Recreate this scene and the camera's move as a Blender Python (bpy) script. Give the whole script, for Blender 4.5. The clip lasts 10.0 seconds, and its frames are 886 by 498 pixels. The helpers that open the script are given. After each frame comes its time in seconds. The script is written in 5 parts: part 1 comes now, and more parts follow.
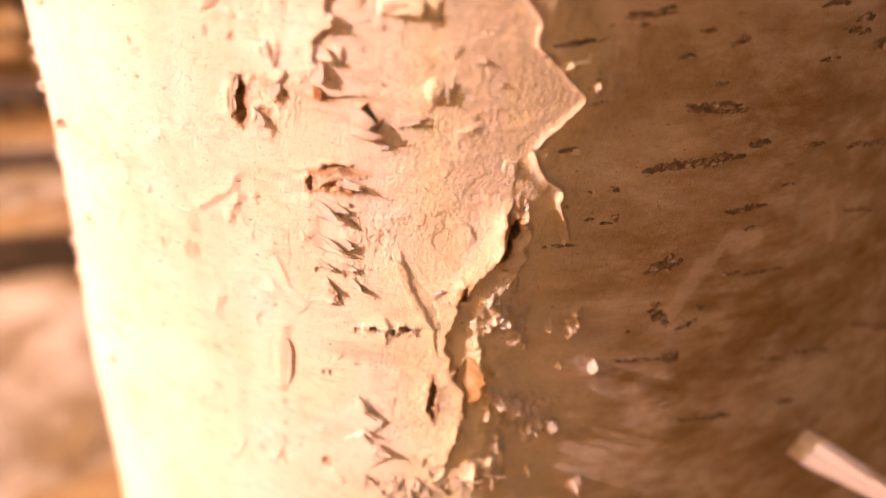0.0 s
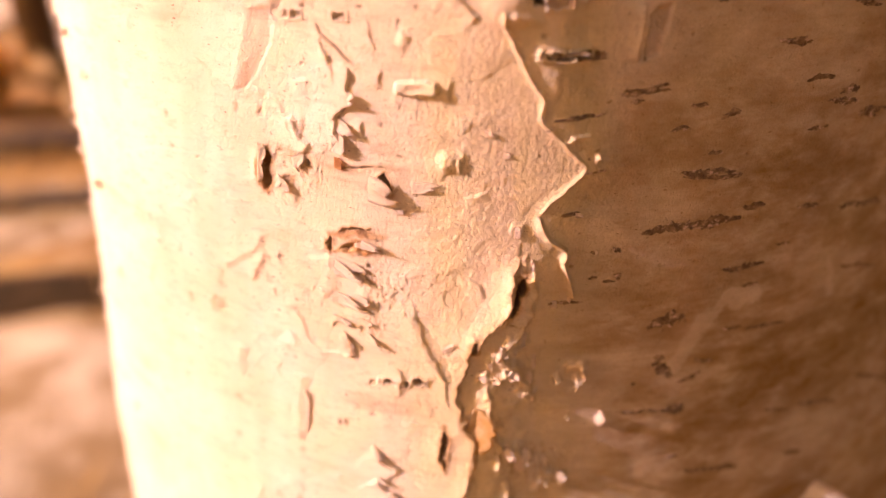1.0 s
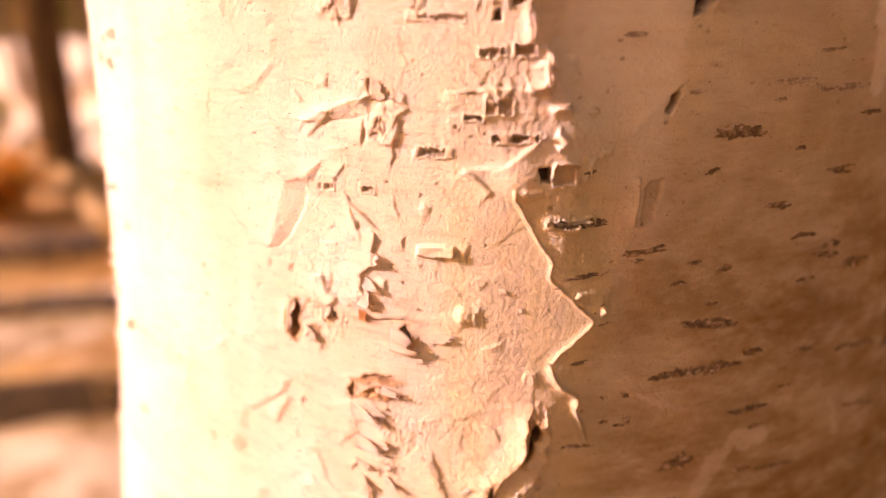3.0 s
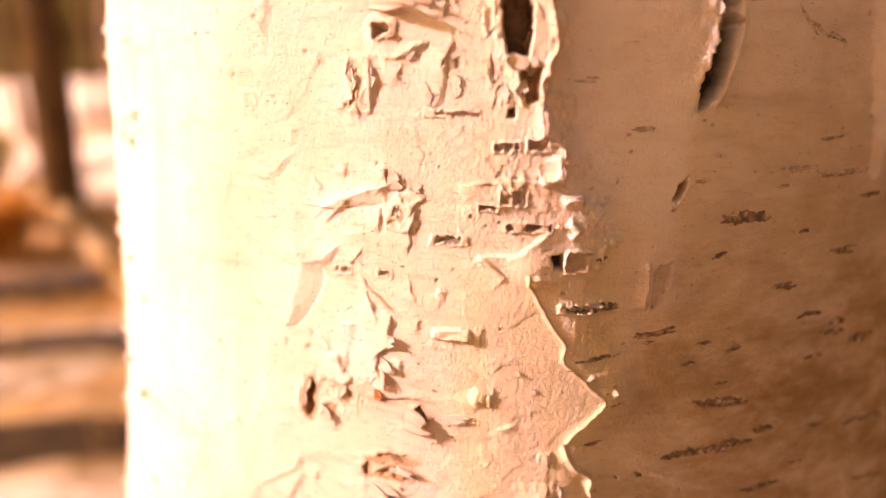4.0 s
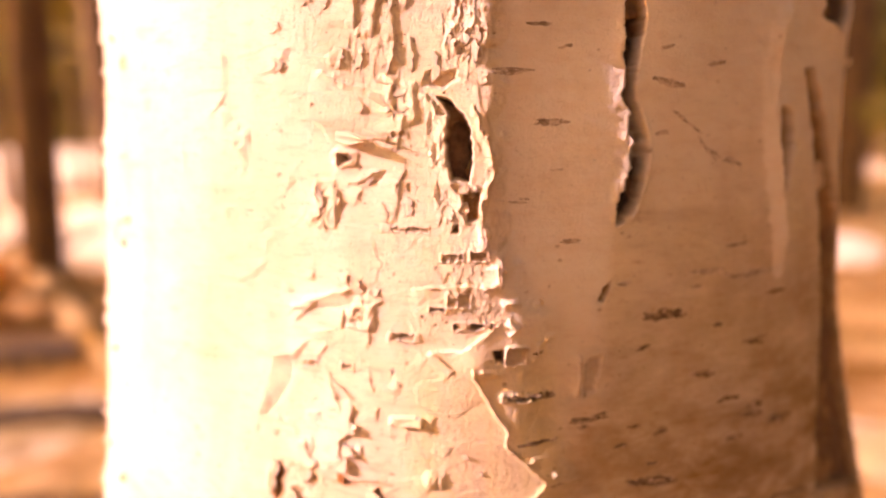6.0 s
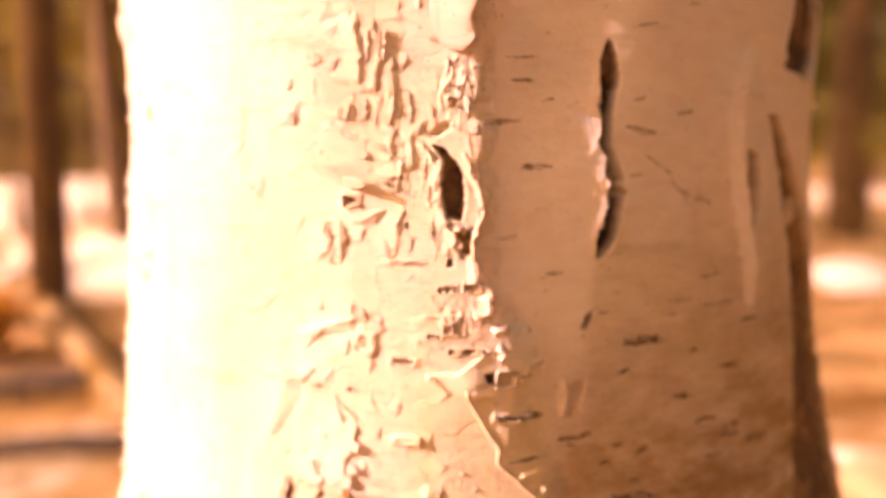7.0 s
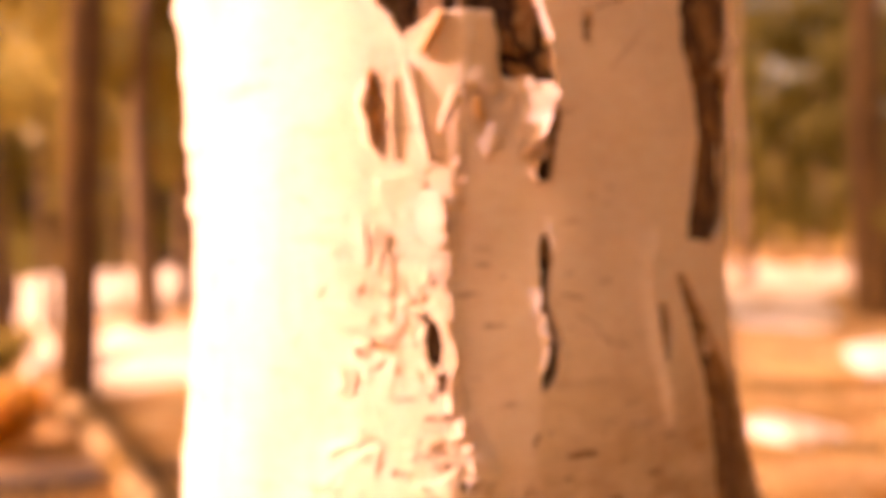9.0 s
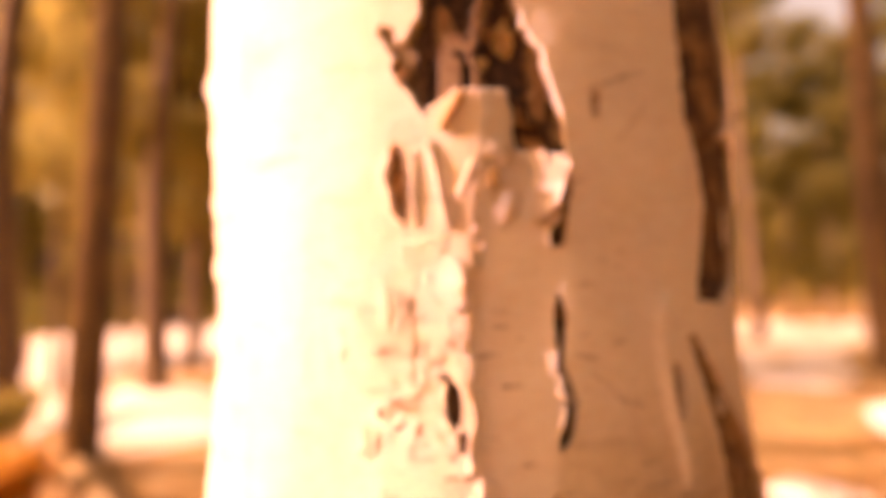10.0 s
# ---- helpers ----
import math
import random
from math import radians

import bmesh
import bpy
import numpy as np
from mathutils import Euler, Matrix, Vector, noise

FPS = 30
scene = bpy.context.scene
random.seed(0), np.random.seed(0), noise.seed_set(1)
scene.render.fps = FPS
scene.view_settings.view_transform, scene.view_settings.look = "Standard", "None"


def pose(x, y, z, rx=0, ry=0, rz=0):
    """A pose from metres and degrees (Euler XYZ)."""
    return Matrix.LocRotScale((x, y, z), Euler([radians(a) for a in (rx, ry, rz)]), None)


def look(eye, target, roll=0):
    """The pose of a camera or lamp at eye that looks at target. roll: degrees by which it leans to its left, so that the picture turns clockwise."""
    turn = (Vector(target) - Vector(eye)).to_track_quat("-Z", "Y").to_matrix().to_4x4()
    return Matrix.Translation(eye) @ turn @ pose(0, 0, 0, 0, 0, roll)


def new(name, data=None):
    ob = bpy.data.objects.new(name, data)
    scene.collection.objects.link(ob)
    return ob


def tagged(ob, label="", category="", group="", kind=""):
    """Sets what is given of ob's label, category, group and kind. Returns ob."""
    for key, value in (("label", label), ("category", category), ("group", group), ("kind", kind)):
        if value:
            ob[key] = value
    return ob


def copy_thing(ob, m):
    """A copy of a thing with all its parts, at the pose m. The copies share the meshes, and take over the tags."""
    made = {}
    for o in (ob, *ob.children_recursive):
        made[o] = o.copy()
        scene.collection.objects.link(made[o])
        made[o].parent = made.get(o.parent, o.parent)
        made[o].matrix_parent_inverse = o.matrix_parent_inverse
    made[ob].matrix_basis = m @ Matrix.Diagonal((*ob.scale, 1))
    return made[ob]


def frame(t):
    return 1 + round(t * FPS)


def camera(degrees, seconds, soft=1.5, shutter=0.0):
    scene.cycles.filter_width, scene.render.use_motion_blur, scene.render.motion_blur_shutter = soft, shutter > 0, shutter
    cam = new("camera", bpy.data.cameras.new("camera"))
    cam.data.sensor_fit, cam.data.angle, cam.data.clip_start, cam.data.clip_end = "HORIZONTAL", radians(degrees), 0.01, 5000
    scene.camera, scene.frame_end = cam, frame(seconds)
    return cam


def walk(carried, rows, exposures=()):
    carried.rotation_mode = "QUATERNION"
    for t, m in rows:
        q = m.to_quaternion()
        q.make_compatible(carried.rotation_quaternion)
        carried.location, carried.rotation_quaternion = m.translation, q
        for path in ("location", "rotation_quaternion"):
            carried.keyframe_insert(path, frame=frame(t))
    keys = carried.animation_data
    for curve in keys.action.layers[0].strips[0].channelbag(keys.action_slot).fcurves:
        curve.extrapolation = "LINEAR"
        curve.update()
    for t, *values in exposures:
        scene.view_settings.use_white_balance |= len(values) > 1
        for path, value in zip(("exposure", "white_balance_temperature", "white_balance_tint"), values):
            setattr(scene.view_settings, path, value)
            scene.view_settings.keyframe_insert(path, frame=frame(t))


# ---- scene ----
# ---- camera and its way ----
cam = camera(72.0, 10.0)
ROWS = (
    (0, 0, -0.19415, 1.20001, -34.136, -1.254, 2.866),
    (0.5, 0.00044, -0.19739, 1.20575, -32.24, -0.781, 3.723),
    (1, 0.00062, -0.19733, 1.20621, -30.658, -0.538, 4.014),
    (1.5, -0.00021, -0.19768, 1.20785, -28.8, -0.362, 4.077),
    (2, -0.00151, -0.19905, 1.20991, -26.487, -0.346, 4.24),
    (2.5, -0.00084, -0.20073, 1.21311, -23.449, -0.265, 4.245),
    (4, -0.00427, -0.20075, 1.22504, -17.734, -0.288, 4.101),
    (4.5, -0.00467, -0.20047, 1.22898, -15.825, -0.315, 3.581),
    (5, -0.00345, -0.20379, 1.23101, -14.297, -0.31, 3.357),
    (5.5, -7e-05, -0.20852, 1.23323, -12.653, -0.451, 2.604),
    (7, 0.00414, -0.22361, 1.23778, -8.895, -0.074, 3.04),
    (7.5, 0.00662, -0.23346, 1.24167, -6.216, 0.15, 3.193),
    (8, 0.0098, -0.24564, 1.24861, -4.193, 0.316, 3.25),
    (8.5, 0.01577, -0.25765, 1.25551, -2.754, 0.791, 3.444),
    (9, 0.01666, -0.26758, 1.25885, -0.859, 1.094, 4.915),
    (9.5, 0.01214, -0.26928, 1.25875, 1.661, 1.054, 5.488),
    (10, 0.0146, -0.27582, 1.26038, 4.581, 1.335, 5.754),
)
walk(cam, [(t, pose(x, y, z, 90 + p, r, w)) for t, x, y, z, p, r, w in ROWS],
     exposures=[(0, 1.0, 7750, 41), (2.5, 1.08, 7750, 44), (4, 1.26, 7700, 43), (5.5, 1.34, 7850, 46), (7.5, 1.54, 8650, 49), (10, 1.61, 9300, 53)])
cam.data.dof.use_dof = True
cam.data.dof.focus_distance = 0.099
cam.data.dof.aperture_fstop = 6.0

# ---- light: a low warm sun from the side and the open sky ----
SUN_AZ, SUN_EL = radians(-77), radians(24)      # azimuth from the camera's side of the trunk, negative to the left
TO_SUN = Vector((math.sin(SUN_AZ) * math.cos(SUN_EL), -math.cos(SUN_AZ) * math.cos(SUN_EL), math.sin(SUN_EL)))
world = bpy.data.worlds.new("world")
scene.world = world
world.use_nodes = True
nt = world.node_tree
sky = nt.nodes.new("ShaderNodeTexSky")
sky.sky_type, sky.sun_disc = "NISHITA", False
sky.sun_elevation, sky.sun_rotation = SUN_EL, math.atan2(TO_SUN.x, TO_SUN.y)
sky.dust_density, sky.ozone_density, sky.air_density = 8.0, 0.6, 1.0
haze = nt.nodes.new("ShaderNodeMix")            # warm evening haze over the whole sky
haze.data_type, haze.blend_type = "RGBA", "MULTIPLY"
haze.inputs[0].default_value, haze.inputs[7].default_value = 1.0, (1.0, 0.81, 0.56, 1)
nt.links.new(sky.outputs[0], haze.inputs[6])
nt.links.new(haze.outputs[2], nt.nodes["Background"].inputs[0])
nt.nodes["Background"].inputs[1].default_value = 0.182
sun = new("sun", bpy.data.lights.new("sun", "SUN"))
sun.data.energy, sun.data.angle, sun.data.color = 2.35, radians(0.53), (1.0, 0.96, 1.15)
sun.matrix_world = look(TO_SUN * 20, (0, 0, 0))


# ---- materials ----
class Mat:
    """A principled material with a few handy node makers."""

    def __init__(self, name, rough=0.8):
        self.m = bpy.data.materials.new(name)
        self.m.use_nodes = True
        self.t = self.m.node_tree
        self.b = self.t.nodes["Principled BSDF"]
        self.b.inputs["Roughness"].default_value = rough
        self.b.inputs["Specular IOR Level"].default_value = 0.25
        self.co = self.t.nodes.new("ShaderNodeTexCoord").outputs["Object"]

    def link(self, a, b):
        self.t.links.new(a, b)

    def noise(self, scale, detail=4, rough=0.6, stretch=(1, 1, 1)):
        mp = self.t.nodes.new("ShaderNodeMapping")
        mp.inputs["Scale"].default_value = stretch
        self.link(self.co, mp.inputs[0])
        n = self.t.nodes.new("ShaderNodeTexNoise")
        n.inputs["Scale"].default_value, n.inputs["Detail"].default_value, n.inputs["Roughness"].default_value = scale, detail, rough
        self.link(mp.outputs[0], n.inputs["Vector"])
        return n.outputs["Fac"]

    def ramp(self, fac, a, b):
        r = self.t.nodes.new("ShaderNodeMapRange")
        r.interpolation_type = "SMOOTHSTEP"
        r.inputs["From Min"].default_value, r.inputs["From Max"].default_value = a, b
        self.link(fac, r.inputs["Value"])
        return r.outputs[0]

    def attr(self, name):
        a = self.t.nodes.new("ShaderNodeAttribute")
        a.attribute_name = name
        return a.outputs["Fac"]

    def times(self, a, b):
        n = self.t.nodes.new("ShaderNodeMath")
        n.operation = "MULTIPLY"
        for k, v in enumerate((a, b)):
            if isinstance(v, (int, float)):
                n.inputs[k].default_value = v
            else:
                self.link(v, n.inputs[k])
        return n.outputs[0]

    def mix(self, fac, a, b):
        n = self.t.nodes.new("ShaderNodeMix")
        n.data_type = "RGBA"
        self.link(fac, n.inputs[0])
        for k, v in ((6, a), (7, b)):
            if isinstance(v, tuple):
                n.inputs[k].default_value = (*v, 1)
            else:
                self.link(v, n.inputs[k])
        return n.outputs[2]

    def random(self):
        return self.t.nodes.new("ShaderNodeObjectInfo").outputs["Random"]

    def island(self):
        return self.t.nodes.new("ShaderNodeNewGeometry").outputs["Random Per Island"]

    def color(self, c):
        self.link(c, self.b.inputs[0])

    def bump(self, h, dist, strength=1.0, after=None):
        n = self.t.nodes.new("ShaderNodeBump")
        n.inputs["Distance"].default_value, n.inputs["Strength"].default_value = dist, strength
        self.link(h, n.inputs["Height"])
        if after:
            self.link(after, n.inputs["Normal"])
        self.link(n.outputs[0], self.b.inputs["Normal"])
        return n.outputs[0]

    def thin(self, colour, amount):
        """Lets light through a thin sheet."""
        tr = self.t.nodes.new("ShaderNodeBsdfTranslucent")
        tr.inputs[0].default_value = (*colour, 1)
        mx = self.t.nodes.new("ShaderNodeMixShader")
        mx.inputs[0].default_value = amount
        self.link(self.b.outputs[0], mx.inputs[1])
        self.link(tr.outputs[0], mx.inputs[2])
        self.link(mx.outputs[0], self.t.nodes["Material Output"].inputs[0])


def birch_bark(name, sheet=False):
    m = Mat(name, 0.72)
    c = m.mix(m.ramp(m.noise(45, 5), 0.35, 0.65), CREAM, PINK)
    c = m.mix(m.times(m.ramp(m.noise(260, 5, 0.7, (1, 1, 3)), 0.5, 0.72), 0.5), c, TAN)
    c = m.mix(m.times(m.ramp(m.noise(28, 3, 0.6, (1, 1, 5)), 0.56, 0.75), 0.45), c, (0.40, 0.27, 0.16))
    c = m.mix(m.times(m.ramp(m.noise(75, 3, 0.5, (1, 1, 0.12)), 0.5, 0.68), 0.40), c, (0.72, 0.52, 0.37))
    c = m.mix(m.times(m.ramp(m.noise(900, 2, 0.5, (1, 1, 2.2)), 0.69, 0.76), 0.75), c, (0.16, 0.09, 0.05))
    if not sheet:
        c = m.mix(m.times(m.attr("shade_lift"), 0.55), c, m.mix(m.ramp(m.noise(160, 5, 0.65, (1, 1, 2)), 0.4, 0.7), (0.90, 0.83, 0.76), (0.82, 0.70, 0.60)))
        c = m.mix(m.times(m.attr("gold"), m.ramp(m.noise(110, 4, 0.6, (1, 1, 0.12)), 0.25, 0.6)), c, (0.82, 0.665, 0.38))
        # brown mottling, with the right side's shade put into the colour
        c = m.mix(m.times(m.attr("shade_stain"), m.ramp(m.noise(90, 5, 0.7, (1, 1, 2.2)), -0.05, 0.75)), c, (0.24, 0.118, 0.026))
        c = m.mix(m.attr("tan"), c, m.mix(m.ramp(m.noise(400, 4), 0.4, 0.62), (0.40, 0.20, 0.08), (0.56, 0.36, 0.18)))
        # near-black in cracks, pits and hollows: dark bark plus their shade in colour
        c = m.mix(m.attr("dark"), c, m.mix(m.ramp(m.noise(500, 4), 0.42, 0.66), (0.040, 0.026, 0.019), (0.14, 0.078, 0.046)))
    m.color(c)
    m.b.inputs["Subsurface Weight"].default_value = 0.3
    m.b.inputs["Subsurface Radius"].default_value = (1.0, 0.85, 0.6)
    m.b.inputs["Subsurface Scale"].default_value = 0.0012
    n = m.bump(m.noise(420, 5, 0.65), 0.0005, 0.13)
    n = m.bump(m.noise(700, 2, 0.5, (1, 1, 0.05)), 0.00012, 0.35, n)
    n = m.bump(m.noise(1900, 2, 0.6, (1, 1, 0.8)), 0.00034, 0.5, n)
    n = m.bump(m.noise(3400, 4, 0.7), 0.00026, 0.75, n)
    m.bump(m.ramp(m.noise(1300, 2, 0.5), 0.74, 0.66), 0.00025, 0.8, n)
    return m


CREAM, PINK, TAN = (0.84, 0.725, 0.59), (0.80, 0.68, 0.495), (0.60, 0.40, 0.27)
bark_mat = birch_bark("birch_bark")
sheet_m = birch_bark("birch_bark_sheet", True)
sheet_m.thin((0.85, 0.60, 0.36), 0.28)
BARK, SHEET = bark_mat.m, sheet_m.m
m = Mat("inner_bark", 0.75)
m.color(m.mix(m.ramp(m.noise(500, 5), 0.38, 0.64), (0.30, 0.12, 0.04), (0.62, 0.38, 0.17)))
m.bump(m.noise(700, 5), 0.0005, 0.8)
m.thin((0.8, 0.42, 0.14), 0.3)
INNER = m.m
m = Mat("amber_bark", 0.6)
m.color(m.mix(m.ramp(m.noise(420, 4), 0.38, 0.64), (0.62, 0.40, 0.16), (0.80, 0.62, 0.36)))
m.bump(m.noise(700, 4), 0.0004, 0.5)
m.thin((0.9, 0.62, 0.24), 0.4)
AMBER = m.m
m = Mat("lenticel_cork", 0.9)
c = m.mix(m.ramp(m.noise(800, 5), 0.38, 0.68), (0.13, 0.085, 0.055), m.mix(m.random(), (0.26, 0.17, 0.105), (0.42, 0.30, 0.20)))
m.color(m.mix(m.ramp(m.noise(520, 4, 0.75, (1, 1, 1.6)), 0.52, 0.66), c, (0.66, 0.49, 0.38)))
m.bump(m.noise(1100, 4), 0.0006, 1.0)
CORK = m.m
m = Mat("weathered_cork", 0.9)
m.color(m.mix(m.ramp(m.noise(520, 4, 0.75, (1, 1, 1.6)), 0.40, 0.62), m.mix(m.random(), (0.24, 0.17, 0.12), (0.40, 0.30, 0.23)), (0.68, 0.54, 0.42)))
m.bump(m.noise(1100, 4), 0.0005, 1.0)
GREY_CORK = m.m


# ---- the birch trunk ----
# Places on its bark: u in mm round the trunk (to the right), v in mm up from 1.2 m over the ground, h in mm outwards.
def radius(v):
    k = np.clip(np.asarray(v, float) / 100, -1.25, 1.5)
    r = 110 - 5.93 * k + 3.76 * k * k
    low = np.clip(-125 - np.asarray(v, float), 0, None)
    return r + np.minimum(low, 200) * 0.10 + 30 * np.exp(-(np.asarray(v, float) + 1200) / 120.0) - np.clip(np.asarray(v, float) - 150, 0, None) * 0.0148


def on_bark(u, v, h):
    """World places (n, 3) of points on the bark."""
    u, v, h = (np.asarray(a, float) for a in (u, v, h))
    a = np.radians(u / 1.92)
    r = (radius(v) - 2.67 * np.cos(2 * a) + h) / 1000
    lean = np.clip(v, -400, 400)
    return np.stack([-0.00000776 * lean + r * np.sin(a), 0.0000299 * lean - r * np.cos(a), 1.2 + v / 1000 + 0 * u], -1)


def spaced(stops):
    """Grid lines from stops of (start, step); the last stop ends it."""
    out = []
    for (a, step), (b, _) in zip(stops, stops[1:]):
        out.append(np.linspace(a, b, max(1, round((b - a) / step)), endpoint=False))
    return np.concatenate(out + [[stops[-1][0]]])


GU = spaced([(-345.6, 8), (-160, 2), (-100, 0.7), (-62, 0.34), (-28, 0.19), (30, 0.34), (62, 0.5), (100, 0.9), (130, 2), (180, 8), (345.6, 0)])
GV = spaced([(-1200, 40), (-200, 5), (-125, 0.6), (-108, 0.22), (60, 0.3), (80, 0.45), (150, 1.2), (175, 5), (260, 40), (5800, 0)])
HF = np.zeros((len(GV), len(GU)))
TANNED, DARK, PALE = HF.copy(), HF.copy(), HF.copy()
near = np.clip((GV + 190) / 60, 0, 1)[:, None] * np.clip((250 - GV) / 60, 0, 1)[:, None]


def vnoise(u, v, su, sv, seed, octaves=3):
    """Smooth value noise, about -1 to 1, with cells of su by sv mm."""
    u, v = np.broadcast_arrays(np.asarray(u, float), np.asarray(v, float))
    total, amp, norm = 0, 1.0, 0.0
    for k in range(octaves):
        g = np.random.RandomState(seed * 13 + k).rand(97, 97) * 2 - 1
        x, y = u / su * 2 ** k + 31.7 * k, v / sv * 2 ** k + 17.3 * k
        i, j = np.floor(x).astype(int), np.floor(y).astype(int)
        fx, fy = x - i, y - j
        fx, fy = fx * fx * (3 - 2 * fx), fy * fy * (3 - 2 * fy)
        i0, i1, j0, j1 = i % 97, (i + 1) % 97, j % 97, (j + 1) % 97
        total = total + amp * ((g[j0, i0] * (1 - fx) + g[j0, i1] * fx) * (1 - fy) + (g[j1, i0] * (1 - fx) + g[j1, i1] * fx) * fy)
        norm, amp = norm + amp, amp * 0.5
    return total / norm * 1.6


def step(x, a, b):
    k = np.clip((x - a) / (b - a), 0, 1)
    return k * k * (3 - 2 * k)


HF += near * (0.9 * vnoise(GU[None], GV[:, None], 37, 60, 1, 2) + 0.04 * vnoise(GU[None], GV[:, None], 3.2, 2.2, 2)
              + 0.025 * vnoise(GU[None], GV[:, None], 14, 1.1, 3, 2))
flat = near * (1 - 0.75 * step(GU[None], -2, 14))
HF += flat * 0.10 * step(vnoise(GU[None], GV[:, None], 26, 13, 4, 4), 0.14, 0.18)
HF += flat * 0.08 * step(vnoise(GU[None], GV[:, None], 17, 9, 5, 4), 0.30, 0.34)
HF += 2.5 * vnoise(GU[None] * 0 + np.sin(GU[None] / 110) * 110, GV[:, None], 120, 300, 6, 3) * (1 - near)

# fine grain of the outer skin, plainest where the sun grazes it
grain = near * (0.3 + 0.7 * step(GU[None], -18, 0)) * (1 - step(GU[None], 20, 34))
HF += grain * 0.026 * vnoise(GU[None], GV[:, None], 0.5, 0.55, 92, 1)

# the bark bends away past the torn edge, which wanders up the trunk
EDGE_V = (-125, -90, -67, -58, -46, -38, -31, -20, -10, 0, 8, 18, 60, 80, 110)
EDGE_U = (1, 2, 3, 5, 9, 10, 16, 10, 9, 12, 8, 5, 4.5, 6, 10)
EDGE_DROP = (3, 3, 2.8, 2.1, 1.9, 1.9, 1.9, 1.9, 1.9, 1.9, 1.9, 2.0, 2.2, 2.4, 2.2)
EDGE_WIDE = (10, 10, 10, 10, 10, 10, 10, 10, 9, 7, 5, 4.5, 4.5, 5, 8)
u0, drop, wide = (np.interp(GV, EDGE_V, line)[:, None] for line in (EDGE_U, EDGE_DROP, EDGE_WIDE))
HF -= near * drop * step((GU[None] + vnoise(GU[None], GV[:, None], 3, 3, 65) - u0) / wide, 0, 1)


def window(pts, margin):
    us, vs = [p[0] for p in pts], [p[1] for p in pts]
    a, b = np.searchsorted(GU, [min(us) - margin, max(us) + margin])
    c, d = np.searchsorted(GV, [min(vs) - margin, max(vs) + margin])
    return (slice(c, d), slice(a, b)), GU[None, a:b], GV[c:d, None]


def to_line(pts, U, V):
    """Distance from a line of points, the side (negative: on its right going along it) and the share of its length."""
    U, V = np.broadcast_arrays(U, V)
    best, side, share = np.full(U.shape, 1e9), np.zeros(U.shape), np.zeros(U.shape)
    lens = [math.dist(a, b) for a, b in zip(pts, pts[1:])]
    run = 0.0
    for (a, b), ln in zip(zip(pts, pts[1:]), lens):
        dx, dy = b[0] - a[0], b[1] - a[1]
        k = np.clip(((U - a[0]) * dx + (V - a[1]) * dy) / (ln * ln + 1e-9), 0, 1)
        ex, ey = U - a[0] - k * dx, V - a[1] - k * dy
        d = np.hypot(ex, ey)
        m = d < best
        best, share = np.where(m, d, best), np.where(m, (run + k * ln) / sum(lens), share)
        side = np.where(m, dx * ey - dy * ex, side)
        run += ln
    return best, side, share


def lip(pts, h=1.0, w=4.0, ragged=0.35, drop=0.35, tan=0.0, ends=0.12):
    """A bark edge along a line: the sheet on its right, going along it, rises towards the edge and breaks off there."""
    win, U, V = window(pts, w * 4)
    jig = ragged * vnoise(U, V, 2.0, 2.0, len(pts) + int(abs(pts[0][0]) * 7) % 50)
    jig2 = ragged * vnoise(U, V, 1.7, 2.3, 3 + int(abs(pts[0][1]) * 5) % 50)
    d, side, s = to_line(pts, U + jig, V + jig2)
    fade = step(s, -0.01, ends) * step(1 - s, -0.01, ends)
    prof = np.where(side < 0, np.exp(-(d / w) ** 1.2), np.clip(1 - d / drop, 0, 1))
    HF[win] += h * prof * fade
    if tan:
        TANNED[win] = np.maximum(TANNED[win], tan * fade * np.clip(1 - d / 0.8, 0, 1))


def crack(pts, width, depth, rim=0.8, ragged=0.5, tan=0.5, dark=1.0, left=1.0, right=0.6, reach=1.6, ends=0.35, rough=0.45, wall=0.8):
    """A split in the bark along a line, with torn raised edges."""
    win, U, V = window(pts, width + reach * 4 + 2)
    sd = int(abs(pts[0][0] * 3 + pts[0][1] * 5)) % 60
    d, side, s = to_line(pts, U + ragged * vnoise(U, V, 1.6, 1.6, sd), V + ragged * vnoise(U, V, 1.6, 1.6, sd + 1))
    taper = step(s, -0.02, ends) * step(1 - s, -0.02, ends)
    half = width / 2 * taper * (1 + 0.25 * vnoise(U, V, 4, 4, sd + 2, 2))
    half = np.maximum(half, 0.01)
    inside = step(half - d, 0, wall)
    floor = 1 + rough * vnoise(U, V, 2.4, 3.5, sd + 3)
    edge = rim * taper ** 0.5 * np.exp(-np.clip(d - half, 0, None) / reach) * np.where(side < 0, left, right) * (1 + 0.2 * vnoise(U, V, 2.0, 2.0, sd + 4))
    HF[win] += edge * (1 - inside) - depth * inside * floor * np.clip(half / (width / 2), 0.2, 1)
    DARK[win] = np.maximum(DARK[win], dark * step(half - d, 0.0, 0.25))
    TANNED[win] = np.maximum(TANNED[win], tan * step(half - d, -0.9, 0.1))


